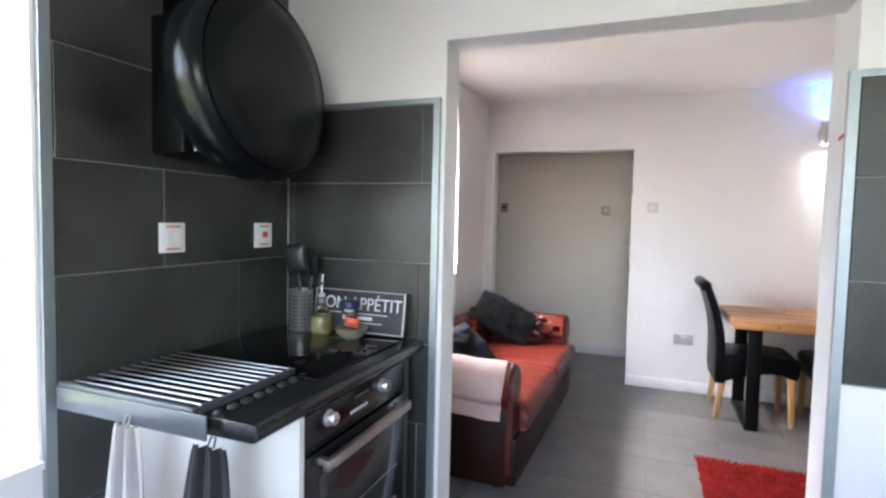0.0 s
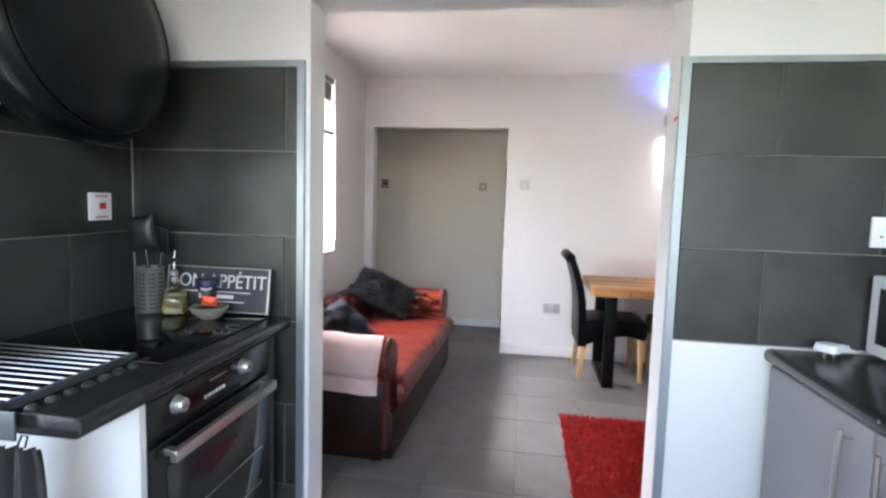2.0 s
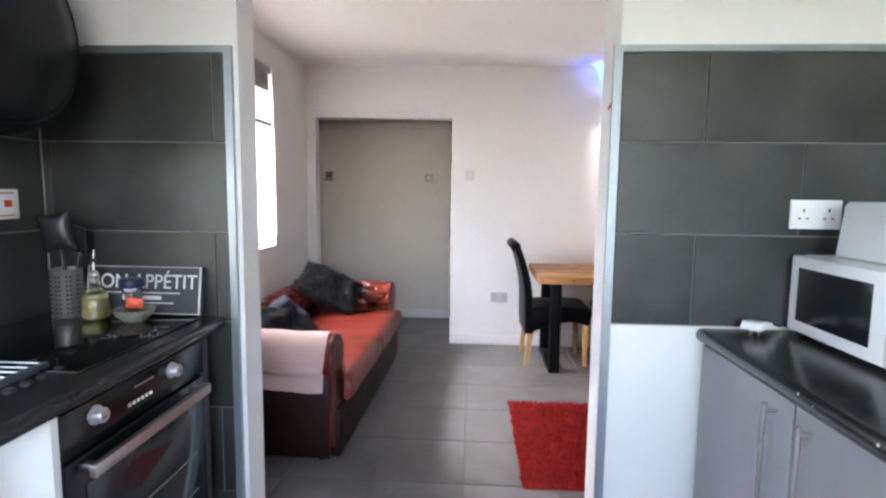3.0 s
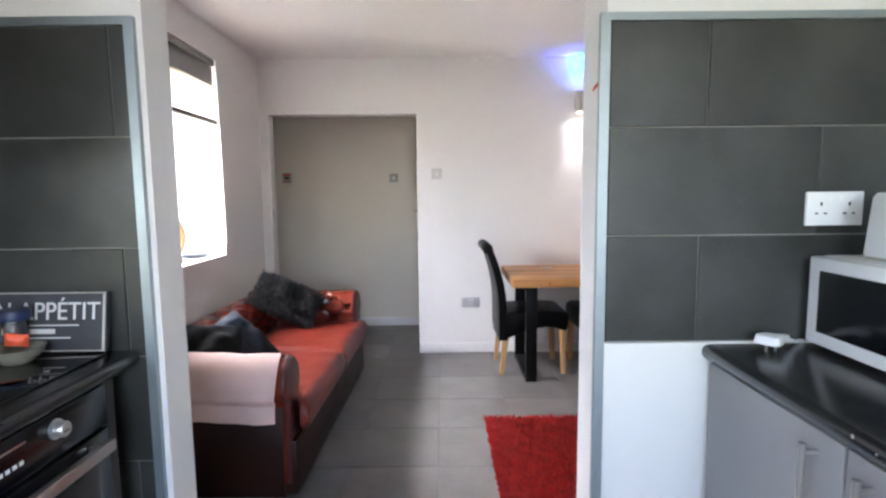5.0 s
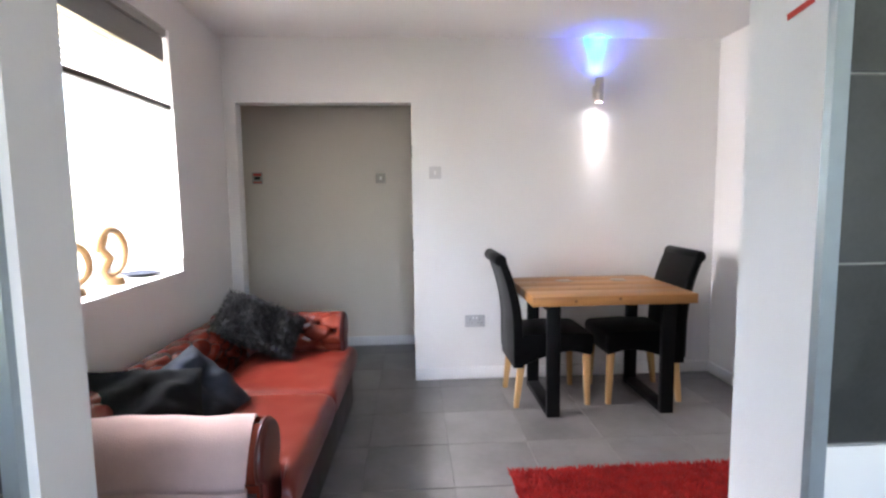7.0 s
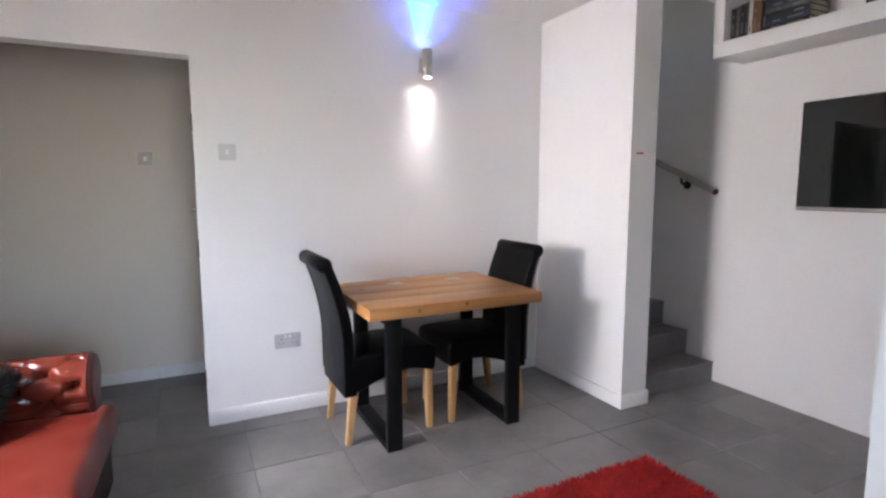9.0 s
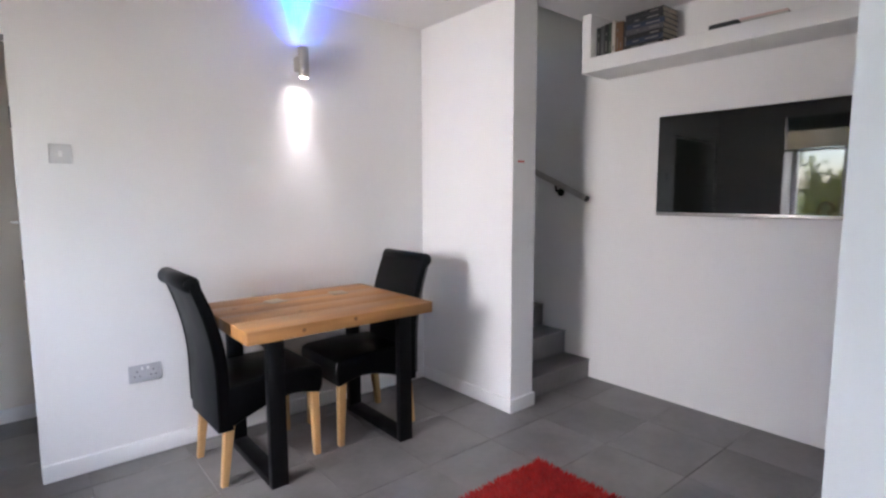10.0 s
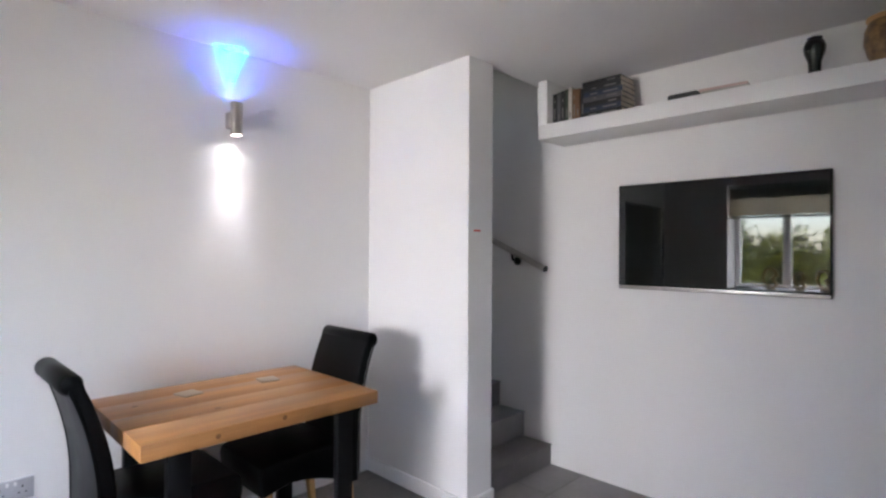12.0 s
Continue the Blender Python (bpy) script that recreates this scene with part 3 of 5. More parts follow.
def plate(name, m, w, h, label, category, marks, rim=M_PLASTIC):
    """A wall plate in its own x-z plane that faces -y, with small marks (x, z, w, h, material)."""
    p = thing(name, m, label, category)
    part("plate", box(-w / 2, w / 2, -0.009, 0, -h / 2, h / 2, bevel=0.0025), rim, p)
    for nm, x, z, a, b, material in marks:
        part(nm, box(x - a / 2, x + a / 2, -0.0115, -0.0092, z - b / 2, z + b / 2), material, p)
    return p


FACE_W = Matrix(((0, -1, 0, 0), (1, 0, 0, 0), (0, 0, 1, 0), (0, 0, 0, 1)))  # faces +x
stickers = [("label_strip", 0, 0.033, 0.05, 0.006, M_PINKPRINT), ("label_strip", 0, -0.033, 0.05, 0.006, M_PINKPRINT)]
plate("cooker_switch", Matrix.Translation((XW_K + 0.0125, 1.490, 1.303)) @ FACE_W, 0.088, 0.088, "white wall switch with red printed warning strips", "wall switch", stickers + [("rocker", -0.015, 0, 0.016, 0.024, M_TRIM), ("rocker", 0.015, 0, 0.016, 0.024, M_TRIM)])
plate("cooker_switch", Matrix.Translation((XW_K + 0.0125, 1.882, 1.303)) @ FACE_W, 0.088, 0.088, "white isolator switch with a red rocker", "wall switch", stickers + [("rocker", 0.005, 0.002, 0.024, 0.02, M_REDPRINT)])


def socket_marks():
    out = []
    for c in (-0.036, 0.036):
        out += [("pin_slot", c, 0.012, 0.004, 0.009, M_DARKSLOT), ("pin_slot", c - 0.011, -0.012, 0.007, 0.004, M_DARKSLOT), ("pin_slot", c + 0.011, -0.012, 0.007, 0.004, M_DARKSLOT), ("switch", c * 0.35, 0.026, 0.010, 0.014, M_TRIM)]
    return out


plate("double_socket", Matrix.Translation((1.619, Y_P0 - 0.0125, 1.301)), 0.146, 0.086, "white double wall socket on slate tiles", "wall socket", socket_marks())
plate("double_socket", Matrix.Translation((0.858, Y_FAR, 0.433)), 0.146, 0.086, "pale grey double wall socket above the skirting", "wall socket", socket_marks(), mat("grey_plastic", (0.50, 0.50, 0.52), 0.4, bump=0))
plate("light_switch", Matrix.Translation((0.580, Y_FAR, 1.512)), 0.086, 0.086, "white plastic light switch on the wall", "light switch", [("rocker", 0, 0, 0.014, 0.026, M_TRIM)], M_SWITCH)
plate("hall_switch", Matrix.Translation((0.140, Y_HALL, 1.512)), 0.086, 0.086, "pale plastic switch on the hall wall", "light switch", [("rocker", 0, 0, 0.02, 0.03, M_TRIM)], M_CERAMIC)
plate("fire_alarm_point", Matrix.Translation((-0.932, Y_HALL, 1.522)), 0.088, 0.10, "small white and red alarm call point", "fire alarm", [("red_strip", 0, 0.03, 0.07, 0.02, M_REDPRINT), ("red_strip", 0, -0.036, 0.07, 0.012, M_REDPRINT), ("window", 0, 0.0, 0.05, 0.028, M_DARKSLOT)], M_CERAMIC)


def words(name, text, size, m, material, parent, width=None, depth=0.0008):
    cu = bpy.data.curves.new(name, "FONT")
    cu.body, cu.size, cu.align_x, cu.extrude = text, size, "CENTER", depth
    ob = new(name, cu)
    bpy.context.view_layer.update()
    me = bpy.data.meshes.new_from_object(ob.evaluated_get(bpy.context.evaluated_depsgraph_get()))
    bpy.data.objects.remove(ob)
    if width:
        xs = [v.co.x for v in me.vertices]
        me.transform(Matrix.Diagonal((width / (max(xs) - min(xs)), 1, 1, 1)))
    me.materials.append(material)
    t = new(name, me)
    t.parent = parent
    t.matrix_local = m
    return t


sign = thing("bon_appetit_sign", pose(-0.436, 2.006, WT + 0.0065, -9, 0, 0), "dark wooden BON APPÉTIT sign leaning on the tiles", "sign")
part("board", box(-0.19, 0.19, -0.018, 0, 0, 0.152, bevel=0.002), M_SLATEBOARD, sign)
words("lettering", "BON APPÉTIT", 0.064, Matrix.Translation((0, -0.0188, 0.082)) @ pose(0, 0, 0, 90, 0, 0), M_WHITEPRINT, sign, width=0.345)
for x0, x1, z in ((-0.16, 0.12, 0.066), (-0.02, 0.10, 0.034)):
    part("printed_line", box(x0, x1, -0.0195, -0.0182, z, z + 0.003), M_WHITEPRINT, sign)
part("printed_bar", box(-0.03, 0.06, -0.0195, -0.0182, 0.046, 0.058), M_WHITEPRINT, sign)
for b in ((-0.188, 0.188, 0.148, 0.151), (-0.188, 0.188, 0.001, 0.004)):
    part("worn_edge", box(b[0], b[1], -0.0193, -0.0181, b[2], b[3]), M_CERAMIC, sign)
for x in (-0.187, 0.181):
    part("worn_edge", box(x, x + 0.006, -0.0193, -0.0181, 0.005, 0.147), M_CERAMIC, sign)

pot = thing("utensil_holder", pose(-0.648, 1.950, WT + 0.0062), "perforated steel utensil holder with black tools", "utensil holder")
part("cylinder", lathe([(0.041, 0), (0.043, 0.003), (0.043, 0.146), (0.045, 0.149), (0.042, 0.151), (0.040, 0.146), (0.040, 0.01)], 36), M_SATINSTEEL, pot)
hole = as_mesh("hole", lathe([(0.0032, 0), (0.0030, 0.0006)], 8), M_DARKSLOT)
for r in range(9):
    for c in range(-5, 6):
        if c in (-3, 0, 3):
            continue
        a = radians(-65 + c * 13)
        ob = new("hole", hole)
        ob.parent = pot
        ob.matrix_local = Matrix.Translation((0.0428 * math.cos(a), 0.0428 * math.sin(a), 0.018 + r * 0.0138)) @ Vector((math.cos(a), math.sin(a), 0)).to_track_quat("Z", "Y").to_matrix().to_4x4()
spoon = part("ladle", tube([(0.0, 0.0, 0.02), (-0.008, 0.004, 0.16), (-0.018, 0.004, 0.225)], 0.006, 8), M_BLACKSATIN, pot, "black plastic ladle")
part("ladle_bowl", pillow(0.09, 0.12, 0.04, 12, 0.5, 0.0), M_BLACKSATIN, spoon, m=pose(-0.020, -0.002, 0.262, 5, -8, 10))
spat = part("spatula", tube([(0.02, 0.01, 0.02), (0.03, 0.012, 0.16), (0.036, 0.015, 0.20)], 0.006, 8), M_BLACKSATIN, pot, "black plastic spatula")
part("spatula_blade", box(-0.034, 0.034, -0.003, 0.003, 0, 0.085, bevel=0.0028), M_BLACKSATIN, spat, m=pose(0.037, 0.015, 0.198, 4, 8, -25))

bottle = thing("oil_bottle", pose(-0.555, 1.945, WT + 0.0062), "glass oil bottle with a steel pourer", "bottle")
part("glass_body", lathe([(0.036, 0), (0.039, 0.004), (0.040, 0.040), (0.036, 0.066), (0.022, 0.086), (0.012, 0.098), (0.011, 0.124), (0.013, 0.128)], 28), M_GLASS, bottle)
part("oil", lathe([(0.034, 0.004), (0.0365, 0.006), (0.0372, 0.040), (0.034, 0.058)], 28), M_OIL, bottle)
part("stopper", lathe([(0.010, 0.129), (0.013, 0.132), (0.012, 0.140), (0.006, 0.146)], 16), M_STEEL, bottle)
part("pourer", tube([(0, 0, 0.145), (0, 0, 0.175), (0.004, 0, 0.212)], [0.0048, 0.0042, 0.0032], 10), M_CHROME, bottle)
part("pourer_collar", lathe([(0.005, 0.172), (0.0085, 0.175), (0.0085, 0.181), (0.005, 0.184)], 14), M_BLACKSATIN, bottle)
jar = thing("spice_jar", pose(-0.445, 1.957, WT + 0.0062), "small glass jar with a blue lid", "jar")
part("glass_body", lathe([(0.026, 0), (0.028, 0.004), (0.028, 0.085), (0.024, 0.095)], 24), M_GLASS, jar)
part("lid", lathe([(0.034, 0.0955), (0.036, 0.10), (0.036, 0.118), (0.033, 0.122)], 24), M_BLUE, jar)
bowl = thing("ceramic_bowl", pose(-0.412, 1.915, WT + 0.0062), "pale glazed bowl with an orange scoop", "bowl")
part("dish", lathe([(0.03, 0), (0.034, 0.003), (0.054, 0.022), (0.060, 0.038), (0.057, 0.038), (0.050, 0.024), (0.03, 0.010)], 36), M_BOWL, bowl)
part("scoop", pillow(0.05, 0.035, 0.022, 10, 0.6, 0.004, 3.0), M_ORANGE, bowl, "orange red plastic scoop", m=pose(-0.005, 0.01, 0.052, 15, 10, 20))

# ---- kitchen: microwave side ----
worktop2 = thing("worktop", Matrix.Identity(4), "black speckled laminate worktop with chipped front edge", "worktop")
part("board", prism([(X_E - 0.004, WT - 0.040), (X_E - 0.004, WT), (1.315, WT), (1.304, WT - 0.003), (1.298, WT - 0.010), (1.296, WT - 0.020), (1.298, WT - 0.030), (1.304, WT - 0.037), (1.315, WT - 0.040)], -0.60, 2.026, bevel=0.0015), M_WORKTOP, worktop2)
chip = as_mesh("chip", lathe([(0.004, 0), (0.003, 0.0008)], 6), M_CERAMIC)
for y, z in ((1.52, 0.944), (1.47, 0.936), (1.30, 0.94), (1.24, 0.945), (1.05, 0.938)):
    ob = new("chip", chip)
    ob.parent = worktop2
    ob.matrix_local = pose(1.2972, y, z - 0.006, 0, -90, 0)
for y0, y1 in ((1.551, 2.010), (1.085, 1.547), (0.62, 1.081)):
    base = thing("base_unit", Matrix.Identity(4), "grey fronted kitchen base unit with steel bar handle", "kitchen unit", group="grey base units")
    part("carcass", box(1.332, X_E - 0.01, y0, y1, 0.12, WT - 0.042), M_CREAM, base)
    d = part("door", box(1.312, 1.330, y0 + 0.0015, y1 - 0.0015, 0.125, WT - 0.046, bevel=0.002), M_GREY, base, "plain grey door")
    hy = y0 + 0.064 if y1 > 1.9 else y1 - 0.06 if y0 > 1.0 else y0 + 0.042
    part("handle", tube([(1.282, hy, 0.52), (1.282, hy, 0.880)], 0.0065, 12), M_STEEL, d, "brushed steel bar handle")
    for z in (0.555, 0.862):
        part("handle_post", tube([(1.283, hy, z), (1.3118, hy, z)], 0.004, 8), M_STEEL, d)
    part("plinth", box(1.38, 1.40, y0, y1, 0.0, 0.119), M_GREY, base)

mw = thing("microwave", pose(1.566, 1.508, WT), "white countertop microwave oven with dark door window", "microwave")
part("body", box(0.012, 0.35, 0, 0.495, 0.012, 0.236, bevel=0.008), M_PLASTIC, mw)
d = part("door", box(-0.018, 0.0115, 0.125, 0.493, 0.014, 0.234, bevel=0.006), M_PLASTIC, mw, "white door with dark glass")
part("window", box(-0.0205, -0.0182, 0.170, 0.452, 0.048, 0.202, bevel=0.001), M_BLACKGLOSS, d, "dark mesh glass")
cp = part("control_panel", box(-0.018, 0.0115, 0.002, 0.123, 0.014, 0.234, bevel=0.005), M_PLASTIC, mw)
part("display", box(-0.0205, -0.0182, 0.02, 0.108, 0.180, 0.200), M_SLATEBOARD, cp, "dark blue display")
for r in range(4):
    part("button", box(-0.0205, -0.0182, 0.024, 0.104, 0.145 - 0.030 * r, 0.165 - 0.030 * r, bevel=0.001), M_CERAMIC, cp)
part("brand_bar", box(-0.0195, -0.0182, 0.04, 0.09, 0.212, 0.218), M_DARKSLOT, cp)
for x in (0.05, 0.31):
    for y in (0.06, 0.44):
        part("foot", lathe([(0.012, 0), (0.013, 0.0115)], 12, Matrix.Translation((x, y, 0))), M_DARKSLOT, mw)

ap = thing("toaster", pose(1.612, 1.50, WT + 0.236), "white plastic toaster standing on the microwave", "toaster")
part("shell", prism([(0.0, 0.008), (0.014, 0.145), (0.024, 0.156), (0.156, 0.156), (0.166, 0.145), (0.18, 0.008)], 0.0, 0.42, bevel=0.01), M_PLASTIC, ap)
part("base", box(0.006, 0.174, 0.008, 0.412, 0.0, 0.0075), M_CERAMIC, ap)
for x in (0.06, 0.105):
    part("slot", box(x, x + 0.022, 0.07, 0.35, 0.1563, 0.1572), M_DARKSLOT, ap)

plug = thing("mains_plug", pose(1.472, 1.950, WT, 0, 0, 30), "white mains plug lying on the worktop with its cable", "plug")
outline = [(-0.052, 0.006), (-0.040, -0.002), (-0.008, 0.004), (0.004, 0.020), (0.004, 0.042), (-0.008, 0.058), (-0.040, 0.064), (-0.052, 0.056)]
bm = bmesh.new()
low = [bm.verts.new((x, y, 0.017)) for x, y in outline]
high = [bm.verts.new((-0.024 + (x + 0.024) * 0.84, 0.031 + (y - 0.031) * 0.84, 0.040)) for x, y in outline]
bm.faces.new(low[::-1])
bm.faces.new(high)
for i in range(8):
    bm.faces.new((low[i], low[(i + 1) % 8], high[(i + 1) % 8], high[i]))
bmesh.ops.bevel(bm, geom=list(bm.edges), offset=0.004, segments=2, profile=0.5, affect="EDGES")
part("plug_body", bm, M_PLASTIC, plug)
part("plug_neck", prism([(-0.002, 0.018), (-0.002, 0.038), (0.050, 0.030), (0.054, 0.014), (0.050, 0.010)], 0.020, 0.042, bevel=0.004), M_PLASTIC, plug)
for x, y in ((-0.040, 0.031), (-0.018, 0.020), (-0.018, 0.042)):
    part("pin", box(x - 0.003, x + 0.003, y - 0.002, y + 0.002, 0.0, 0.0172), M_STEEL, plug, "flat brass pin")
part("cable", tube([(0.052, 0.031, 0.018), (0.09, 0.025, 0.006), (0.14, 0.03, 0.005), (0.20, 0.06, 0.005)], 0.0045, 8), M_PLASTIC, plug)

# small red mark on the jamb and on the wall end
for m, w in ((Matrix.Translation((OX1 - 0.0005, 2.125, 1.632)) @ pose(0, 0, 0, 0, 0, -90) @ pose(0, 0, 0, 0, -9, 0), 0.058), (Matrix.Translation((2.710, PY - 0.0005, 1.513)), 0.055)):
    single("red_label", box(-w / 2, w / 2, -0.0015, 0, -0.005, 0.005), M_REDPRINT, "small red printed label stuck on the wall", "label", "red wall labels", m)

# door furniture on the hall opening's edge
gear = thing("door_fittings", Matrix.Translation((DX1, Y_FAR, 0)), "small dark hinges and a steel latch on the opening's edge", "door fittings")
for z in (0.22, 0.95, 1.62):
    part("hinge", box(-0.004, -0.0002, 0.03, 0.06, z, z + 0.09, bevel=0.001), M_BLACKSTEEL, gear)
part("latch", box(-0.03, -0.0002, 0.055, 0.075, 1.20, 1.212, bevel=0.002), M_STEEL, gear, "small steel latch")

# ---- living room: sofa ----


def tuft(s, t, ds, dt):
    """Depth of deep buttoning at a place s, t: diamonds with a button at each crossing."""
    u, v = s / ds, t / dt
    p, q = (u + v) / 2, (u - v) / 2
    a, b = p - round(p), q - round(q)
    return 0.012 * (math.exp(-(a / 0.08) ** 2) + math.exp(-(b / 0.08) ** 2)) + 0.046 * math.exp(-(a * a + b * b) / 0.026)


def roll_outline(cx, cz, r, out0, in1, z_low, n=26):
    """Outline of a rolled arm or back: up the outer face, round the roll, down the inner face."""
    pts = [(out0, z_low + (cz - 0.07 - z_low) * k / 5) for k in range(6)]
    a0, a1 = math.radians(205), math.radians(-38)
    pts += [(cx + r * math.cos(a0 + (a1 - a0) * k / n), cz + r * math.sin(a0 + (a1 - a0) * k / n)) for k in range(n + 1)]
    e = pts[-1]
    pts += [(e[0] + (in1 - e[0]) * (k / 10) ** 0.8, e[1] + (0.30 - e[1]) * k / 10) for k in range(1, 11)]
    return pts


def rolled(outline, length, place, ds, dt, n=90, t0=0.0):
    """The padded surface on an outline, buttoned from the top of the roll down the inner face; also the buttons' places."""
    run = [0.0]
    for a, b in zip(outline, outline[1:]):
        run.append(run[-1] + math.dist(a, b))
    top = max(range(len(outline)), key=lambda k: outline[k][1]) - 3
    normals = []
    for k in range(len(outline)):
        a, b = outline[max(k - 1, 0)], outline[min(k + 1, len(outline) - 1)]
        d = Vector((b[0] - a[0], b[1] - a[1])).normalized()
        normals.append(Vector((-d.y, d.x)))

    def at(f, t, extra=0.0):
        k = min(int(f), len(outline) - 2)
        g = f - k
        p = Vector(outline[k]).lerp(Vector(outline[k + 1]), g)
        nrm = normals[k].lerp(normals[k + 1], g)
        s = run[k] + (run[k + 1] - run[k]) * g - run[top]
        fade = min(1.0, max(0.0, s / 0.03 + 0.4)) * min(1.0, t / 0.02, (length - t) / 0.02)
        p = p + nrm * (0.006 - max(0.0, fade) * tuft(s, t - t0, ds, dt) + extra)
        return place(p.x, t, p.y)

    bm = sheet(lambda u, v: at(u * (len(outline) - 1), v * length), (len(outline) - 1) * 2, n)
    spots = []
    for i in range(0, 12):
        for j in range(-2, 40):
            s, t = i * ds, t0 + j * dt
            if (i + j) % 2 or not 0.04 < t < length - 0.03 or s > run[-1] - run[top] - 0.05:
                continue
            k = max(k for k in range(len(run)) if run[k] - run[top] <= s)
            g = (s + run[top] - run[k]) / (run[min(k + 1, len(run) - 1)] - run[k])
            spots.append(at(k + g, t, 0.004))
    return bm, spots


sofa = thing("leather_sofa", pose(-0.850, 2.838, 0, 0, 0, -1.5), "worn oxblood leather chesterfield sofa with buttoned back and arms", "sofa")
SL, SD = 1.787, 0.80
button_mesh = as_mesh("button", lathe([(0.004, -0.004), (0.009, -0.001), (0.009, 0.002), (0.005, 0.005)], 10), M_BUTTON)


def buttons(parent, spots):
    for p in spots:
        ob = new("button", button_mesh)
        ob.parent = parent
        ob.matrix_local = Matrix.Translation(p) @ pose(0, 0, 0, 45, 0, 0)


arm_line = roll_outline(0.110, 0.535, 0.107, 0.045, 0.210, 0.09)
for k in (0, 1):
    place = (lambda a, t, z: Vector((t, a, z))) if k == 0 else (lambda a, t, z: Vector((t, SL - a, z)))
    bm, spots = rolled(arm_line, SD - 0.02, place, 0.072, 0.098, 110, 0.05)
    arm = part("arm", bm, M_TUFTED, sofa, "rolled arm in buttoned leather")
    buttons(arm, spots)
    # scroll shaped facing at the front of the arm
    edge = [(a, z) for a, z in arm_line] + [(0.205, 0.09)]
    face = bmesh.new()
    lo = [face.verts.new((SD - 0.026, a if k == 0 else SL - a, z)) for a, z in edge]
    hi = [face.verts.new((SD, a if k == 0 else SL - a, z)) for a, z in edge]
    face.faces.new(lo)
    f = face.faces.new(hi)
    for i in range(len(edge)):
        face.faces.new((lo[i], lo[(i + 1) % len(edge)], hi[(i + 1) % len(edge)], hi[i]))
    bmesh.ops.recalc_face_normals(face, faces=face.faces)
    bmesh.ops.bevel(face, geom=list(f.edges), offset=0.014, segments=4, profile=0.5, affect="EDGES")
    part("arm_facing", face, M_LEATHERFACE, sofa, "scroll shaped arm front")
    y0 = 0.030 if k == 0 else SL - 0.0385
    # thin panel added over the arm's red side, its colour carrying the shade
    part("outer_panel", box(0.02, SD - 0.03, y0, y0 + 0.0085, 0.035, 0.440, bevel=0.003), M_LEATHERDARK, sofa, "worn outer side panel with shade put into its dark colour")
    bm = bmesh.new()
    b_tube(bm, [(SD - 0.020, a if k == 0 else SL - a, z) for a, z in edge[3:-1]], 0.0075, 6)
    part("piping", bm, M_LEATHERFACE, sofa)
back_line = roll_outline(0.105, 0.552, 0.105, 0.03, 0.27, 0.09)
bm, spots = rolled(back_line, SL - 0.18, lambda a, t, z: Vector((a, 0.09 + t, z)), 0.075, 0.104, 170, 0.05)
back = part("backrest", bm, M_TUFTED, sofa, "rolled backrest in buttoned leather")
buttons(back, spots)
part("base", box(0.03, SD + 0.020, 0.05, SL - 0.05, 0.035, 0.285, bevel=0.012), M_LEATHERDARK, sofa, "dark brown leather base, darkened for the shade under the cushions")


def seat_cushion(w, d, h, seed, arm_front, wing0, wing1):
    """A boxed seat cushion; past arm_front it widens by wing0 and wing1 to lap round the front of the arms."""
    bm = bmesh.new()
    n = 30
    for s in (1, -1):
        g = []
        for i in range(n + 1):
            row = []
            for j in range(n + 1):
                u, v = math.sin((i / n - 0.5) * math.pi), math.sin((j / n - 0.5) * math.pi)
                t = (max(0.0, 1 - abs(u) ** 18) * max(0.0, 1 - abs(v) ** 18)) ** 0.42
                z = s * h / 2 * t + (0.014 * (1 - u * u) * (1 - v * v) + 0.006 * noise.noise(Vector((u * 3 + seed, v * 3, 0))) * t if s > 0 else 0)
                k = min(1.0, max(0.0, (u * w / 2 - arm_front) / 0.012))
                lo, hi = -d / 2 - wing0 * k, d / 2 + wing1 * k
                row.append(bm.verts.new((u * w / 2, lo + (hi - lo) * (v + 1) / 2, z)))
            g.append(row)
        for i in range(n):
            for j in range(n):
                bm.faces.new((g[i][j], g[i + 1][j], g[i + 1][j + 1], g[i][j + 1]))
    bmesh.ops.remove_doubles(bm, verts=bm.verts, dist=0.0005)
    return bm


for k in range(2):
    cw, cd = (SL - 0.40) / 2, 0.615
    mid = (SD + 0.065 - cd / 2, 0.20 + cw * (k + 0.5), 0.366)
    c = part("seat_cushion", seat_cushion(cd, cw - 0.006, 0.155, k * 3.1, SD + 0.008 - mid[0], 0.0 if k else 0.10, 0.10 if k else 0.0), M_LEATHER, sofa, "smooth red brown seat cushion", m=Matrix.Translation(mid))
    for side in (-1, 1):
        rim = [(x, side * (cw / 2 - 0.006), 0.052) for x in (-cd / 2 + 0.03, 0.0, SD - 0.01 - mid[0])]
        part("piping", tube(rim, 0.005, 6), M_LEATHERFACE, c)
for x in (0.10, SD - 0.09):
    for y in (0.10, SL - 0.10):
        part("foot", lathe([(0.022, 0), (0.030, 0.012), (0.026, 0.0345)], 20, Matrix.Translation((x, y, 0))), M_BLACKSATIN, sofa)

# throw over the near arm
over = [(a, z) for a, z in arm_line][4:26]


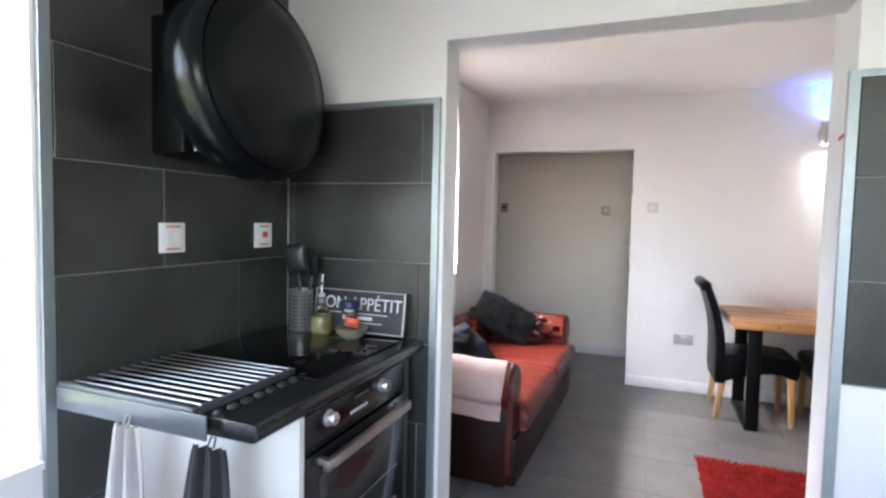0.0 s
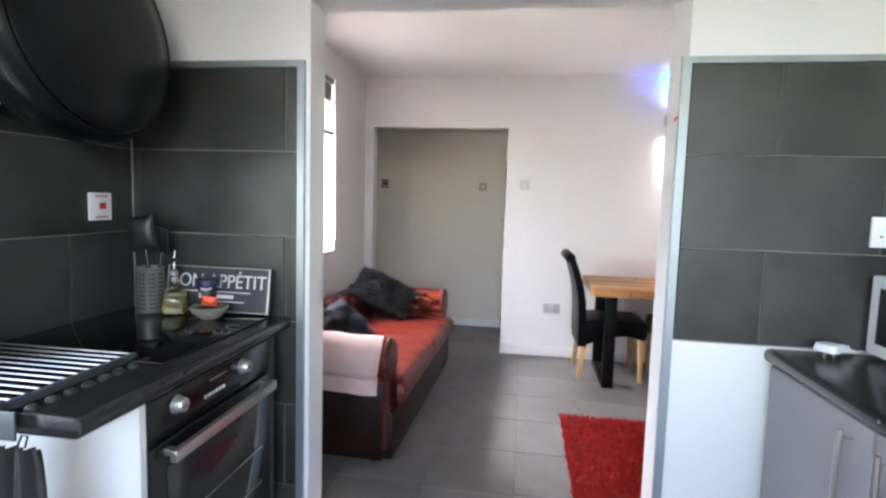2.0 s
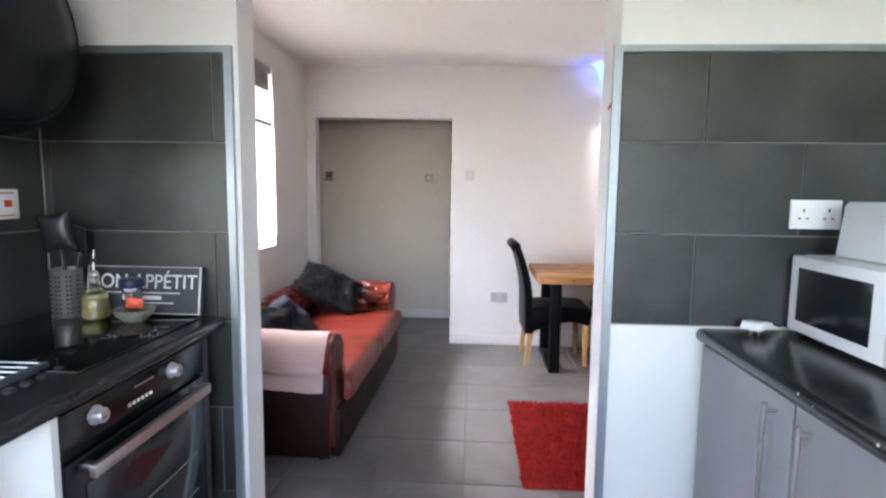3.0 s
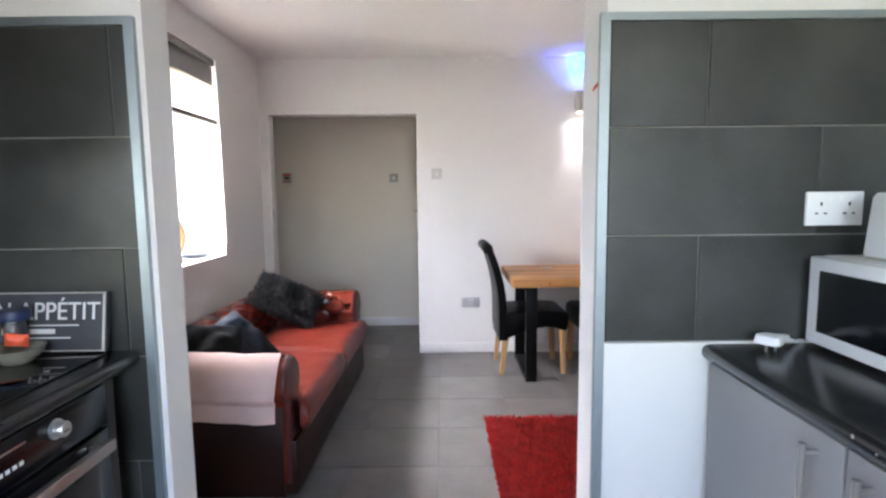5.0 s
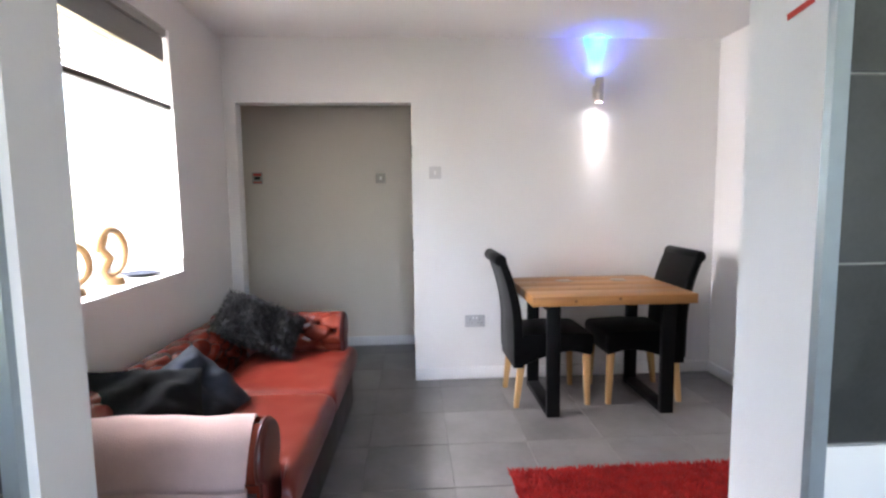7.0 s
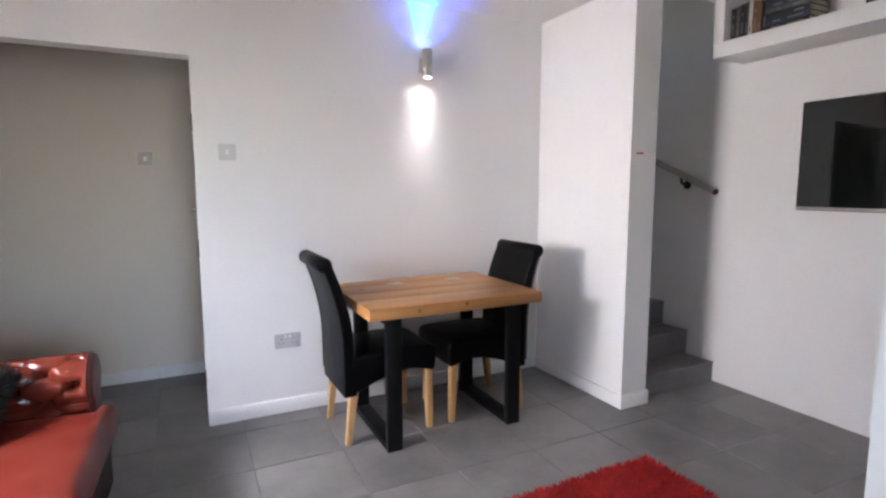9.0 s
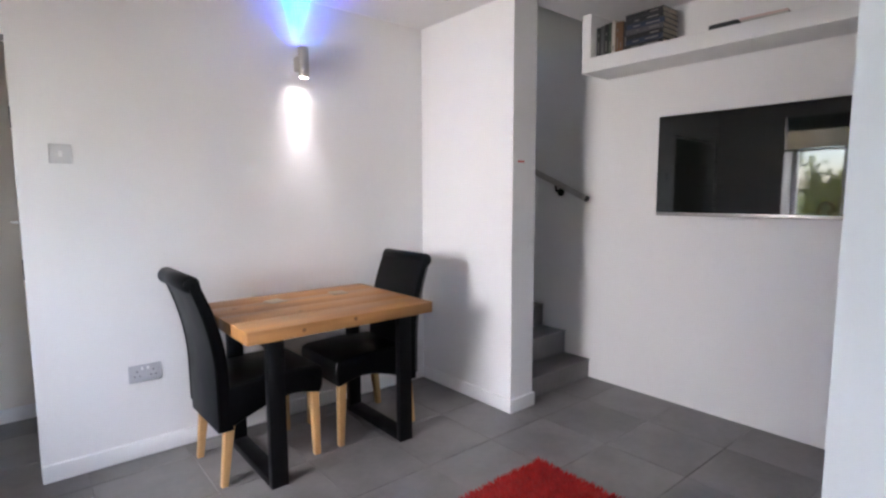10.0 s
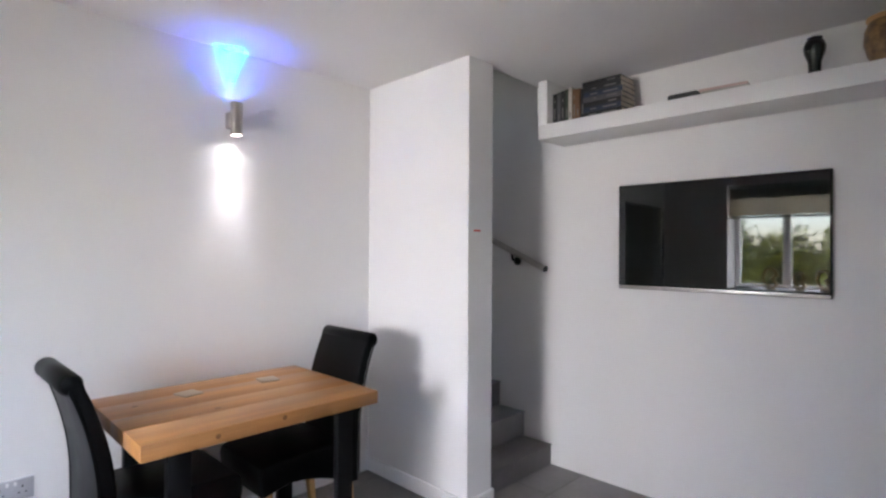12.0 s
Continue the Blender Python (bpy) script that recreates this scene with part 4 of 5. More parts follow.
def throw_fn(u, v):
    f = v * (len(over) - 1)
    k = min(int(f), len(over) - 2)
    a0, z0 = over[k]
    a1, z1 = over[k + 1]
    a, z = a0 + (a1 - a0) * (f - k), z0 + (z1 - z0) * (f - k)
    d = Vector((a - 0.112, z - 0.535)).normalized()
    x = 0.10 + u * (0.640 + 0.02 * math.sin(v * 4))
    w = 0.014 + 0.003 * math.sin(u * 9 + v * 5) + 0.0015 * math.sin(u * 23)
    return (x, a + d.x * w - 0.020 * min(1.0, max(0.0, (0.52 - z) / 0.08)), z + d.y * w + 0.003 * math.sin(u * 5) * (1 - v))


throw = thing("throw_blanket", pose(-0.850, 2.838, 0, 0, 0, -1.5), "dusty pink fleece throw draped over the sofa arm", "blanket")
part("cloth", sheet(throw_fn, 60, 40, 0.008), M_THROW, throw)

# cushions on the sofa
cush = thing("furry_cushion", facing((-0.455, 4.234, 0.640), (0.44, -0.50, 0.79), 40), "black shaggy fur cushion in the sofa corner", "cushion", group="sofa cushions")
cov = part("cover", pillow(0.46, 0.32, 0.13, 22, 0.5, 0.05, 1.0), M_FUR, cush)
rnd = random.Random(4)
polys = [p for p in cov.data.polygons]
spots = []
for p in polys:
    for k in range(7):
        vs = [cov.data.vertices[i].co for i in p.vertices]
        w = [rnd.random() for _ in vs]
        q = sum((v * a for v, a in zip(vs, w)), Vector()) / sum(w)
        spots.append((q, p.normal))
tagged(part("pile", blades(spots, 0.034, 0.0024, 0.9, 8), M_FUR, cush, "matted black pile"), kind="stuff")
c2 = thing("velvet_cushion", facing((-0.500, 3.430, 0.537), (0.66, -0.30, 0.70), -14), "grey blue velvet cushion leaning on the sofa back", "cushion", group="sofa cushions")
part("cover", pillow(0.42, 0.37, 0.15, 22, 0.42, 0.05, 5.0), M_DENIM, c2)
c3 = thing("satin_cushion", facing((-0.575, 3.225, 0.572), (0.40, -0.45, 0.80), 14), "black satin cushion resting against the sofa arm", "cushion", group="sofa cushions")
part("cover", pillow(0.40, 0.37, 0.14, 22, 0.5, 0.05, 9.0), M_SATIN, c3)

# ---- rug ----
rug = thing("shag_rug", pose(1.590, 3.205, 0.0, 0, 0, 0), "bright red shaggy pile rug on grey tiles", "rug")
RW, RD = 1.455, 0.985
part("backing", box(-RW / 2, RW / 2, -RD / 2, RD / 2, 0.001, 0.010, bevel=0.003), M_RUG, rug)
rnd = random.Random(11)
spots = []
for k in range(32000):
    x, y = rnd.uniform(-RW / 2, RW / 2), rnd.uniform(-RD / 2, RD / 2)
    ex = max(0.0, abs(x) - RW / 2 + 0.03) * (1 if x > 0 else -1) * 14
    ey = max(0.0, abs(y) - RD / 2 + 0.03) * (1 if y > 0 else -1) * 14
    cl = Vector((noise.noise(Vector((x * 9, y * 9, 0))), noise.noise(Vector((x * 9, y * 9, 7))), 0)) * 0.9
    spots.append(((x, y, 0.008), Vector((ex, ey, 1)) + cl))
tagged(part("pile", blades(spots, 0.030, 0.0028, 0.45, 12), M_RUG, rug, "long red pile"), kind="stuff")

# ---- dining table and chairs ----
TX0, TX1, TY0, TY1, TZ = 1.108, 2.101, 4.266, 5.018, 0.751
table = thing("dining_table", Matrix.Identity(4), "thick oiled oak table on black steel frame legs", "table")
ys = [TY0, 4.470, 4.640, 4.850, TY1]
for k, (a, b) in enumerate(zip(ys, ys[1:])):
    part("plank", box(TX0, TX1, a + 0.0004, b - 0.0004, TZ - 0.058, TZ, bevel=0.0012), M_OAK, table)
for x in (1.247, 1.953):
    leg = part("leg_frame", box(x - 0.04, x + 0.04, 4.311, 4.349, 0.0, TZ - 0.059, bevel=0.003), M_BLACKSTEEL, table, "black square steel leg frame")
    part("post", box(x - 0.04, x + 0.04, 4.845, 4.883, 0.0, TZ - 0.059, bevel=0.003), M_BLACKSTEEL, leg)
    part("foot_bar", box(x - 0.04, x + 0.04, 4.3502, 4.8441, 0.0, 0.04, bevel=0.003), M_BLACKSTEEL, leg)
    part("top_bar", box(x - 0.04, x + 0.04, 4.3502, 4.8441, TZ - 0.099, TZ - 0.059, bevel=0.003), M_BLACKSTEEL, leg)
knot = as_mesh("knot", lathe([(0.010, 0), (0.007, 0.0006)], 12), mat("oak_knot", (0.20, 0.09, 0.03), 0.5, bump=0.05))
for x, y, s in ((1.462, 4.513, 1.0), (1.737, 4.647, 0.8), (1.226, 4.772, 0.9)):
    ob = new("knot", knot)
    ob.parent = table
    ob.matrix_local = Matrix.Translation((x, y, TZ + 0.0001)) @ Matrix.Diagonal((1.5 * s, s, 1, 1))
for x, y in ((1.364, 0.0), (1.629, 0.01)):
    ob = new("knot", knot)
    ob.parent = table
    ob.matrix_local = Matrix.Translation((x, TY0 - 0.0001, TZ - 0.03 + y)) @ pose(0, 0, 0, 90, 0, 0)
for x, y, r in ((1.454, 4.814, 12), (1.831, 4.811, -8)):
    single("coaster", box(-0.046, 0.046, -0.046, 0.046, 0, 0.006, bevel=0.002), M_COASTER, "pale square coaster on the oak table", "coaster", "coasters", pose(x, y, TZ + 0.0005, 0, 0, r))


def dining_chair(m, label):
    """A roll-back dining chair that faces +x, its back legs near x = 0."""
    ch = thing("dining_chair", m, label, "chair", group="chairs at the oak table")
    W = 0.21
    low = [(0.0 + 0.47 * k / 10, 0.262 + 0.098 * math.sin(math.pi / 2 * min(1, k / 7.5)) - (0.0 if k < 8 else 0.012 * (k - 7.5))) for k in range(11)]
    seat = low + [(0.482, 0.36), (0.49, 0.43), (0.482, 0.462), (0.45, 0.476), (0.25, 0.484), (0.05, 0.474), (0.0, 0.45)]
    part("seat", prism(seat, -W, W, bevel=0.014), M_FAUX, ch, "padded black seat with curved skirt")
    n = 16
    fore, rear = [], []
    for k in range(n + 1):
        f = k / n
        z = 0.262 + (0.925 - 0.262) * f
        x = -0.002 - 0.012 * f - 0.082 * max(0.0, (z - 0.50) / 0.42) ** 2.0
        rear.append((x - 0.026 + 0.004 * f, z))
        fore.append((x + 0.040 - 0.012 * f, z))
    part("backrest", prism(rear + [(-0.122, 0.945), (-0.118, 0.963), (-0.10, 0.971), (-0.08, 0.963)] + fore[::-1], -W, W, bevel=0.012), M_FAUX, ch, "tall black scrolled back")
    part("roll", lathe([(0.006, -W - 0.002), (0.030, -W + 0.002), (0.038, -W + 0.012), (0.038, W - 0.012), (0.030, W - 0.002), (0.006, W + 0.002)], 22, pose(-0.112, 0, 0.945, 90, 0, 0)), M_FAUX, ch)
    part("piping", tube([(a[0] + 0.001, -W - 0.001, a[1]) for a in rear[1:]], 0.004, 6), M_FAUX, ch)
    part("piping", tube([(a[0] + 0.001, W + 0.001, a[1]) for a in rear[1:]], 0.004, 6), M_FAUX, ch)
    for x, dx, top in ((0.025, -0.035, 0.30), (0.445, 0.010, 0.345)):
        for s in (-1, 1):
            bm = bmesh.new()
            y = s * (W - 0.03)
            a = [bm.verts.new((x + dx + p * 0.015, y + q * 0.015, 0.0)) for p, q in ((-1, -1), (1, -1), (1, 1), (-1, 1))]
            b = [bm.verts.new((x + p * 0.022, y + q * 0.022, top)) for p, q in ((-1, -1), (1, -1), (1, 1), (-1, 1))]
            bm.faces.new(a[::-1])
            bm.faces.new(b)
            for i in range(4):
                bm.faces.new((a[i], a[(i + 1) % 4], b[(i + 1) % 4], b[i]))
            bmesh.ops.bevel(bm, geom=list(bm.edges), offset=0.003, segments=2, profile=0.5, affect="EDGES")
            part("leg", bm, M_OAKLEG, ch, "tapered pale oak leg")
    return ch


dining_chair(pose(1.059, 4.665, 0, 0, 0, 1), "black leatherette roll-back chair tucked under the table")
dining_chair(pose(2.108, 4.669, 0, 0, 0, 180), "black leatherette roll-back chair beside the nook wall")

# ---- wall lamp ----
LX, LY = 1.730, 4.960
wl = thing("wall_light", Matrix.Translation((LX, LY, 0)), "brushed steel up and down wall light glowing blue and white", "wall light")
part("cylinder", lathe([(0.026, 1.9850), (0.0285, 1.9850), (0.029, 1.9890), (0.029, 2.1470), (0.0285, 2.1510), (0.026, 2.1510), (0.026, 2.1330), (0.026, 2.0030)], 36, loop=True), M_STEEL, wl)
part("mount", box(-0.022, 0.022, 0.030, Y_FAR - LY, 2.0280, 2.1080, bevel=0.003), M_STEEL, wl)
part("lower_lens", lathe([(0.0245, 2.0045), (0.0245, 2.0065)], 24), M_BULBW, wl, "lit white lens")
part("upper_lens", lathe([(0.0245, 2.1295), (0.0245, 2.1315)], 24), M_BULBB, wl, "lit blue lens")
lamp("white_beam", "SPOT", 0.6, (1.0, 0.98, 0.95), look((LX, LY, 2.0015), (LX, LY, 1.0)), cone=48, blend=1.0, soft=0.010)
lamp("white_spot", "SPOT", 0.27, (1.0, 0.98, 0.95), look((LX, LY, 2.0015), (LX, LY + 0.02, 1.0)), cone=58, blend=1.0, soft=0.010)
lamp("white_spill", "SPOT", 0.13, (1.0, 0.98, 0.95), look((LX, LY, 2.0015), (LX, LY + 0.25, 1.0)), cone=100, blend=1.0, soft=0.010)
lamp("blue_glow", "SPOT", 0.27, (0.07, 0.08, 1.0), look((LX, LY, 2.1345), (LX, LY + 0.1, 3.0)), cone=125, blend=0.6, soft=0.012)
lamp("blue_spot", "SPOT", 1.9, (0.0, 0.40, 1.0), look((LX, LY, 2.1345), (LX, LY + 0.26, 3.0)), cone=36, blend=0.9, soft=0.012)

# ---- stairs ----
stairs = thing("staircase", Matrix.Identity(4), "grey tiled stairs rising between white walls", "staircase")
YS, GO, RISE = 4.260, 0.215, 0.169
for k in range(13):
    top = 0.135 + k * RISE
    s = part("step", box(PX1 + 0.001, X_TV - 0.001, YS + k * GO, YS + (k + 1) * GO + (0.02 if k < 12 else 0.3), 0.0 if k == 0 else top - RISE + 0.0004, top - 0.0085), M_FLOOR, stairs)
    part("tread", box(PX1 + 0.003, X_TV - 0.003, YS + k * GO - 0.012, YS + (k + 1) * GO - 0.0005, top - 0.008, top, bevel=0.0025), M_FLOOR, s)
rail = thing("handrail", Matrix.Identity(4), "brushed steel handrail on the stair wall", "handrail")
RA, RB = Vector((3.477, 4.267, 1.289)), Vector((3.477, 5.609, 1.289 + 1.395 * 0.416))
part("bar", tube([RA, RB], 0.021, 20), M_STEEL, rail)
part("end_cap", tube([RA - (RB - RA).normalized() * 0.012, RA - (RB - RA).normalized() * 0.0003], [0.018, 0.0225], 20), M_BLACKSTEEL, rail, "dark end cap")
for f in (0.200, 0.75):
    p = RA.lerp(RB, f)
    b = part("bracket", tube([p + Vector((0, 0, -0.02)), p + Vector((0.01, 0, -0.06)), p + Vector((0.05, 0, -0.07))], 0.009, 10), M_BLACKSTEEL, rail, "dark metal wall bracket")
    part("rosette", lathe([(0.03, 0), (0.03, 0.006), (0.02, 0.01)], 20, Matrix.Translation((X_TV - 0.0005, p.y, p.z - 0.07)) @ pose(0, 0, 0, 0, -90, 0)), M_BLACKSTEEL, b)

# ---- television ----
tv = thing("television", Matrix.Translation((3.500, 3.258, 0)) @ pose(0, 0, 0, 0, 0, 1.1) @ Matrix.Translation((0, -3.258, 0)), "large black flat television hung on the white wall", "television")
VY0, VY1, VZ0, VZ1 = 2.750, 3.765, 1.190, 1.789
part("bezel", box(0.0, 0.022, VY0, VY1, VZ0, VZ1, bevel=0.004), M_BLACKGLOSS, tv)
part("screen", box(-0.0012, -0.0002, VY0 + 0.009, VY1 - 0.009, VZ0 + 0.022, VZ1 - 0.009), M_SCREEN, tv, "dark glossy reflecting screen", smooth=False)
part("back_housing", box(0.0225, 0.034, VY0 + 0.15, VY1 - 0.15, VZ0 + 0.04, VZ1 - 0.14, bevel=0.01), M_BLACKSATIN, tv)
part("wall_bracket", box(0.0345, X_TV - 3.500, 3.108, 3.397, 1.379, 1.625), M_BLACKSTEEL, tv)
part("lower_strip", box(-0.003, -0.0002, VY0 + 0.004, VY1 - 0.004, VZ0 + 0.003, VZ0 + 0.020, bevel=0.001), M_STEEL, tv, "bright metal lower edge")
part("brand_bar", box(-0.0042, -0.0032, 3.243, 3.272, VZ0 + 0.007, VZ0 + 0.014), M_WHITEPRINT, tv)

# ---- shelf and what stands on it ----
SX = 3.255
shelf = thing("box_shelf", Matrix.Identity(4), "white boxed shelf running along the wall under the ceiling", "shelf")
part("board", box(SX, X_TV - 0.001, Y_PE + 0.002, 4.173, 2.083, 2.170, bevel=0.002), M_TRIM, shelf)
part("end_panel", box(SX, X_TV - 0.001, 4.109, 4.173, 2.170, CEIL - 0.003, bevel=0.002), M_TRIM, shelf)
ST = 2.170
COVERS = [mat("book_cover_" + n, c, 0.45, vary=0.1, scale=30, bump=0.05) for n, c in (("black", (0.012, 0.012, 0.014)), ("navy", (0.02, 0.03, 0.06)), ("cream", (0.55, 0.52, 0.45)), ("brown", (0.16, 0.08, 0.035)), ("green", (0.03, 0.05, 0.03)), ("grey", (0.08, 0.08, 0.085)))]


def book(m, w, h, t, cover, label, bars):
    """A book lying flat: spine towards -x, w deep in x, h along y, t thick."""
    b = thing("book", m, label, "book", group="books on the shelf")
    bm = bmesh.new()
    b_box(bm, 0, w, 0, h, 0, 0.002)
    b_box(bm, 0, w, 0, h, t - 0.002, t)
    b_box(bm, -0.002, -0.0001, 0, h, 0, t, bevel=0.0008)
    part("cover", bm, cover, b)
    part("pages", box(0.0002, w - 0.004, 0.004, h - 0.004, 0.0021, t - 0.0021), M_PAPER, b, "cream page block")
    for y0, y1 in bars:
        y1 -= 0.04 * (math.sin(m.translation.y * 91 + m.translation.z * 57) * 0.5 + 0.5)
        if y1 - y0 < 0.012:
            continue
        part("spine_print", box(-0.0028, -0.0021, y0, y1, t * 0.38, t * 0.62), M_SPINEPRINT if cover is not COVERS[2] else M_SLATEBOARD, b)
    return b


STAND = Matrix(((1, 0, 0, 0), (0, 0, 1, 0), (0, 1, 0, 0), (0, 0, 0, 1)))
rnd = random.Random(5)
y = 4.103
for k, (t, h, c) in enumerate(((0.030, 0.185, 0), (0.024, 0.19, 5), (0.028, 0.195, 0), (0.022, 0.20, 4), (0.022, 0.205, 2), (0.030, 0.19, 3), (0.026, 0.185, 3), (0.030, 0.18, 0))):
    y -= t + 0.001
    # standing book, spine to the room
    book(Matrix.Translation((SX + 0.045 + rnd.uniform(0, 0.01), y, ST + 0.0005)) @ STAND, 0.13, h, t, COVERS[c], ("upright dark book on the shelf" if c in (0, 5, 4) else "upright pale book on the shelf" if c == 2 else "upright brown book on the shelf"), ((0.03, 0.10), (0.13, 0.15)))
z = ST + 0.0005
for k, (t, c) in enumerate(((0.032, 0), (0.027, 1), (0.030, 0), (0.026, 5), (0.030, 1), (0.028, 0), (0.030, 0))):
    if z + t > 2.436:
        break
    book(pose(SX + 0.04 + rnd.uniform(-0.006, 0.006), 3.655 + rnd.uniform(-0.006, 0.006), z, 0, 0, rnd.uniform(-1.5, 1.5)), 0.16, 0.235, t, COVERS[c], "dark hardback book lying in a stack on the shelf", ((0.03, 0.12), (0.15, 0.20)))
    z += t + 0.0006
cse = thing("glasses_case", pose(SX + 0.05, 3.267, ST), "flat black case lying on the shelf", "case")
part("case_body", box(0, 0.07, 0, 0.15, 0.0, 0.042, bevel=0.012), M_BLACKSATIN, cse)
part("case_lid_line", box(-0.0006, -0.0001, 0.014, 0.136, 0.022, 0.0235), M_DARKSLOT, cse)
ppr = thing("paper_stack", pose(SX + 0.05, 3.031, ST), "pale loose papers lying on the shelf", "papers")
for k in range(3):
    part("sheet_of_paper", box(0, 0.15, 0, 0.21, 0.012 * k, 0.012 * k + 0.0115, bevel=0.0005), M_CERAMIC if k < 2 else M_THROW, ppr, m=pose(0.003 * k, 0.008 * k, 0, 0, 0, 2 * k))
vase = thing("black_vase", pose(3.369, 2.796, ST), "small black glazed vase with narrow waist", "vase")
part("pot", lathe([(0.026, 0), (0.028, 0.004), (0.024, 0.04), (0.026, 0.075), (0.040, 0.115), (0.043, 0.14), (0.036, 0.165), (0.028, 0.172), (0.030, 0.182), (0.026, 0.182), (0.022, 0.165)], 36), M_BLACKVASE, vase)
urn = thing("patterned_urn", pose(3.379, 2.541, ST), "large brown patterned pot on the shelf", "pot")
part("pot", lathe([(0.05, 0), (0.053, 0.005), (0.075, 0.05), (0.088, 0.10), (0.086, 0.15), (0.072, 0.185), (0.078, 0.205), (0.072, 0.207), (0.062, 0.19)], 40), M_URN, urn)
part("rim_band", lathe([(0.0735, 0.186), (0.080, 0.196), (0.0795, 0.2045), (0.074, 0.188)], 40), M_WOODFIG, urn, "tan rim band")

bin_ = thing("waste_bin", pose(3.22, 2.525, 0), "small black tapered bin standing beside the wall", "bin")
part("bucket", lathe([(0.150, 0), (0.154, 0.006), (0.150, 0.02), (0.088, 0.262), (0.080, 0.275)], 40), M_BLACKSATIN, bin_)
part("lid", lathe([(0.078, 0.2755), (0.082, 0.280), (0.074, 0.292), (0.02, 0.298)], 40), M_BLACKGLOSS, bin_)

# ---- outside the windows ----
single("ground", box(-400, -1.42, -400, 400, -0.9, -0.6), M_GRASS, "rough green grass outside the windows", "ground", kind="structure")


def leafy_tree(x, y, h, r, seed):
    t = thing("tree", pose(x, y, -0.6), "bushy yellow green tree outside the window", "tree", group="trees outside")
    rnd = random.Random(seed)
    bm = bmesh.new()
    b_tube(bm, [(0, 0, 0), (0.1, 0, h * 0.35), (0.0, 0.1, h * 0.7)], [0.16, 0.12, 0.05], 8)
    for k in range(6):
        a = k * 1.1 + rnd.random()
        b_tube(bm, [(0.05, 0, h * (0.25 + 0.06 * k)), (r * 0.5 * math.cos(a), r * 0.5 * math.sin(a), h * (0.4 + 0.07 * k))], [0.06, 0.02], 6)
    part("trunk", bm, M_BARK, t)
    verts, faces = [], []
    hubs = [(rnd.gauss(0, r * 0.5), rnd.gauss(0, r * 0.5), h * rnd.uniform(0.1, 0.95)) for _ in range(34)]
    for _ in range(3800):
        c = Vector(rnd.choice(hubs)) + Vector((rnd.gauss(0, 1), rnd.gauss(0, 1), rnd.gauss(0, 1))).normalized() * r * 0.36 * rnd.random() ** 0.4
        a = Vector((rnd.uniform(-1, 1), rnd.uniform(-1, 1), rnd.uniform(-1, 1))).normalized() * 0.11
        b = a.orthogonal().normalized() * 0.06
        k = len(verts)
        verts += [c - a, c + b, c + a, c - b]
        faces.append((k, k + 1, k + 2, k + 3))
    me = bpy.data.meshes.new("crown")
    me.from_pydata([tuple(v) for v in verts], [], faces)
    tagged(part("crown", me, M_LEAF, t), kind="stuff")


for k in range(9):
    leafy_tree(-13 - (k % 3) * 1.7, -9 + k * 3.0, 3.0 + 0.5 * math.sin(k * 2.3), 2.2, 20 + k)

# ---- pieces of floor and walls ----


def tile_mesh(name, w, h, d, material, chamfer=0.0015):
    """One flat tile lying in x-y, its face at z = 0, its back at -d."""
    c = chamfer
    v = [(0, 0, -d), (w, 0, -d), (w, h, -d), (0, h, -d), (0, 0, -c), (w, 0, -c), (w, h, -c), (0, h, -c), (c, c, 0), (w - c, c, 0), (w - c, h - c, 0), (c, h - c, 0)]
    f = [(0, 1, 5, 4), (1, 2, 6, 5), (2, 3, 7, 6), (3, 0, 4, 7), (4, 5, 9, 8), (5, 6, 10, 9), (6, 7, 11, 10), (7, 4, 8, 11), (8, 9, 10, 11)]
    me = bpy.data.meshes.new(name)
    me.from_pydata(v, [], f)
    me.materials.append(material)
    return me


FT, FG = 0.4300, 0.003
floor_ob = bpy.data.objects["floor"]
floor_tile = tile_mesh("tile", FT - FG, FT - FG, 0.01, M_FLOOR)
for i in range(-6, 8):
    for j in range(-14, 6):
        x, y = 0.587 + i * FT, 4.022 + j * FT
        if x > 3.60 or y > 6.12 or x < -1.8 or (x < -1.36 and y < 4.7) or (x > 2.0 and y < 1.7):
            continue
        ob = new("tile", floor_tile)
        ob.parent = floor_ob
        ob.matrix_local = pose(x + FG / 2, y + FG / 2, 0)

TL, TG = 0.5985, 0.0035


def wall_tiles(parent, rows, y_to_world, start, end):
    """Rows of (z0, z1, first joint): tiles laid half a length apart between start and end."""
    cache = {}
    for z0, z1, joint in rows:
        a = joint - math.ceil((joint - start) / TL) * TL
        while a < end - 0.01:
            lo, hi = max(a, start), min(a + TL, end)
            a += TL
            if hi - lo < 0.012:
                continue
            key = (round(hi - lo, 3), round(z1 - z0, 3))
            if key not in cache:
                cache[key] = tile_mesh("wall_tile", hi - lo - TG, z1 - z0 - TG, 0.009, M_SLATE)
            ob = new("wall_tile", cache[key])
            ob.parent = parent
            ob.matrix_local = y_to_world(lo + TG / 2, z0 + TG / 2)


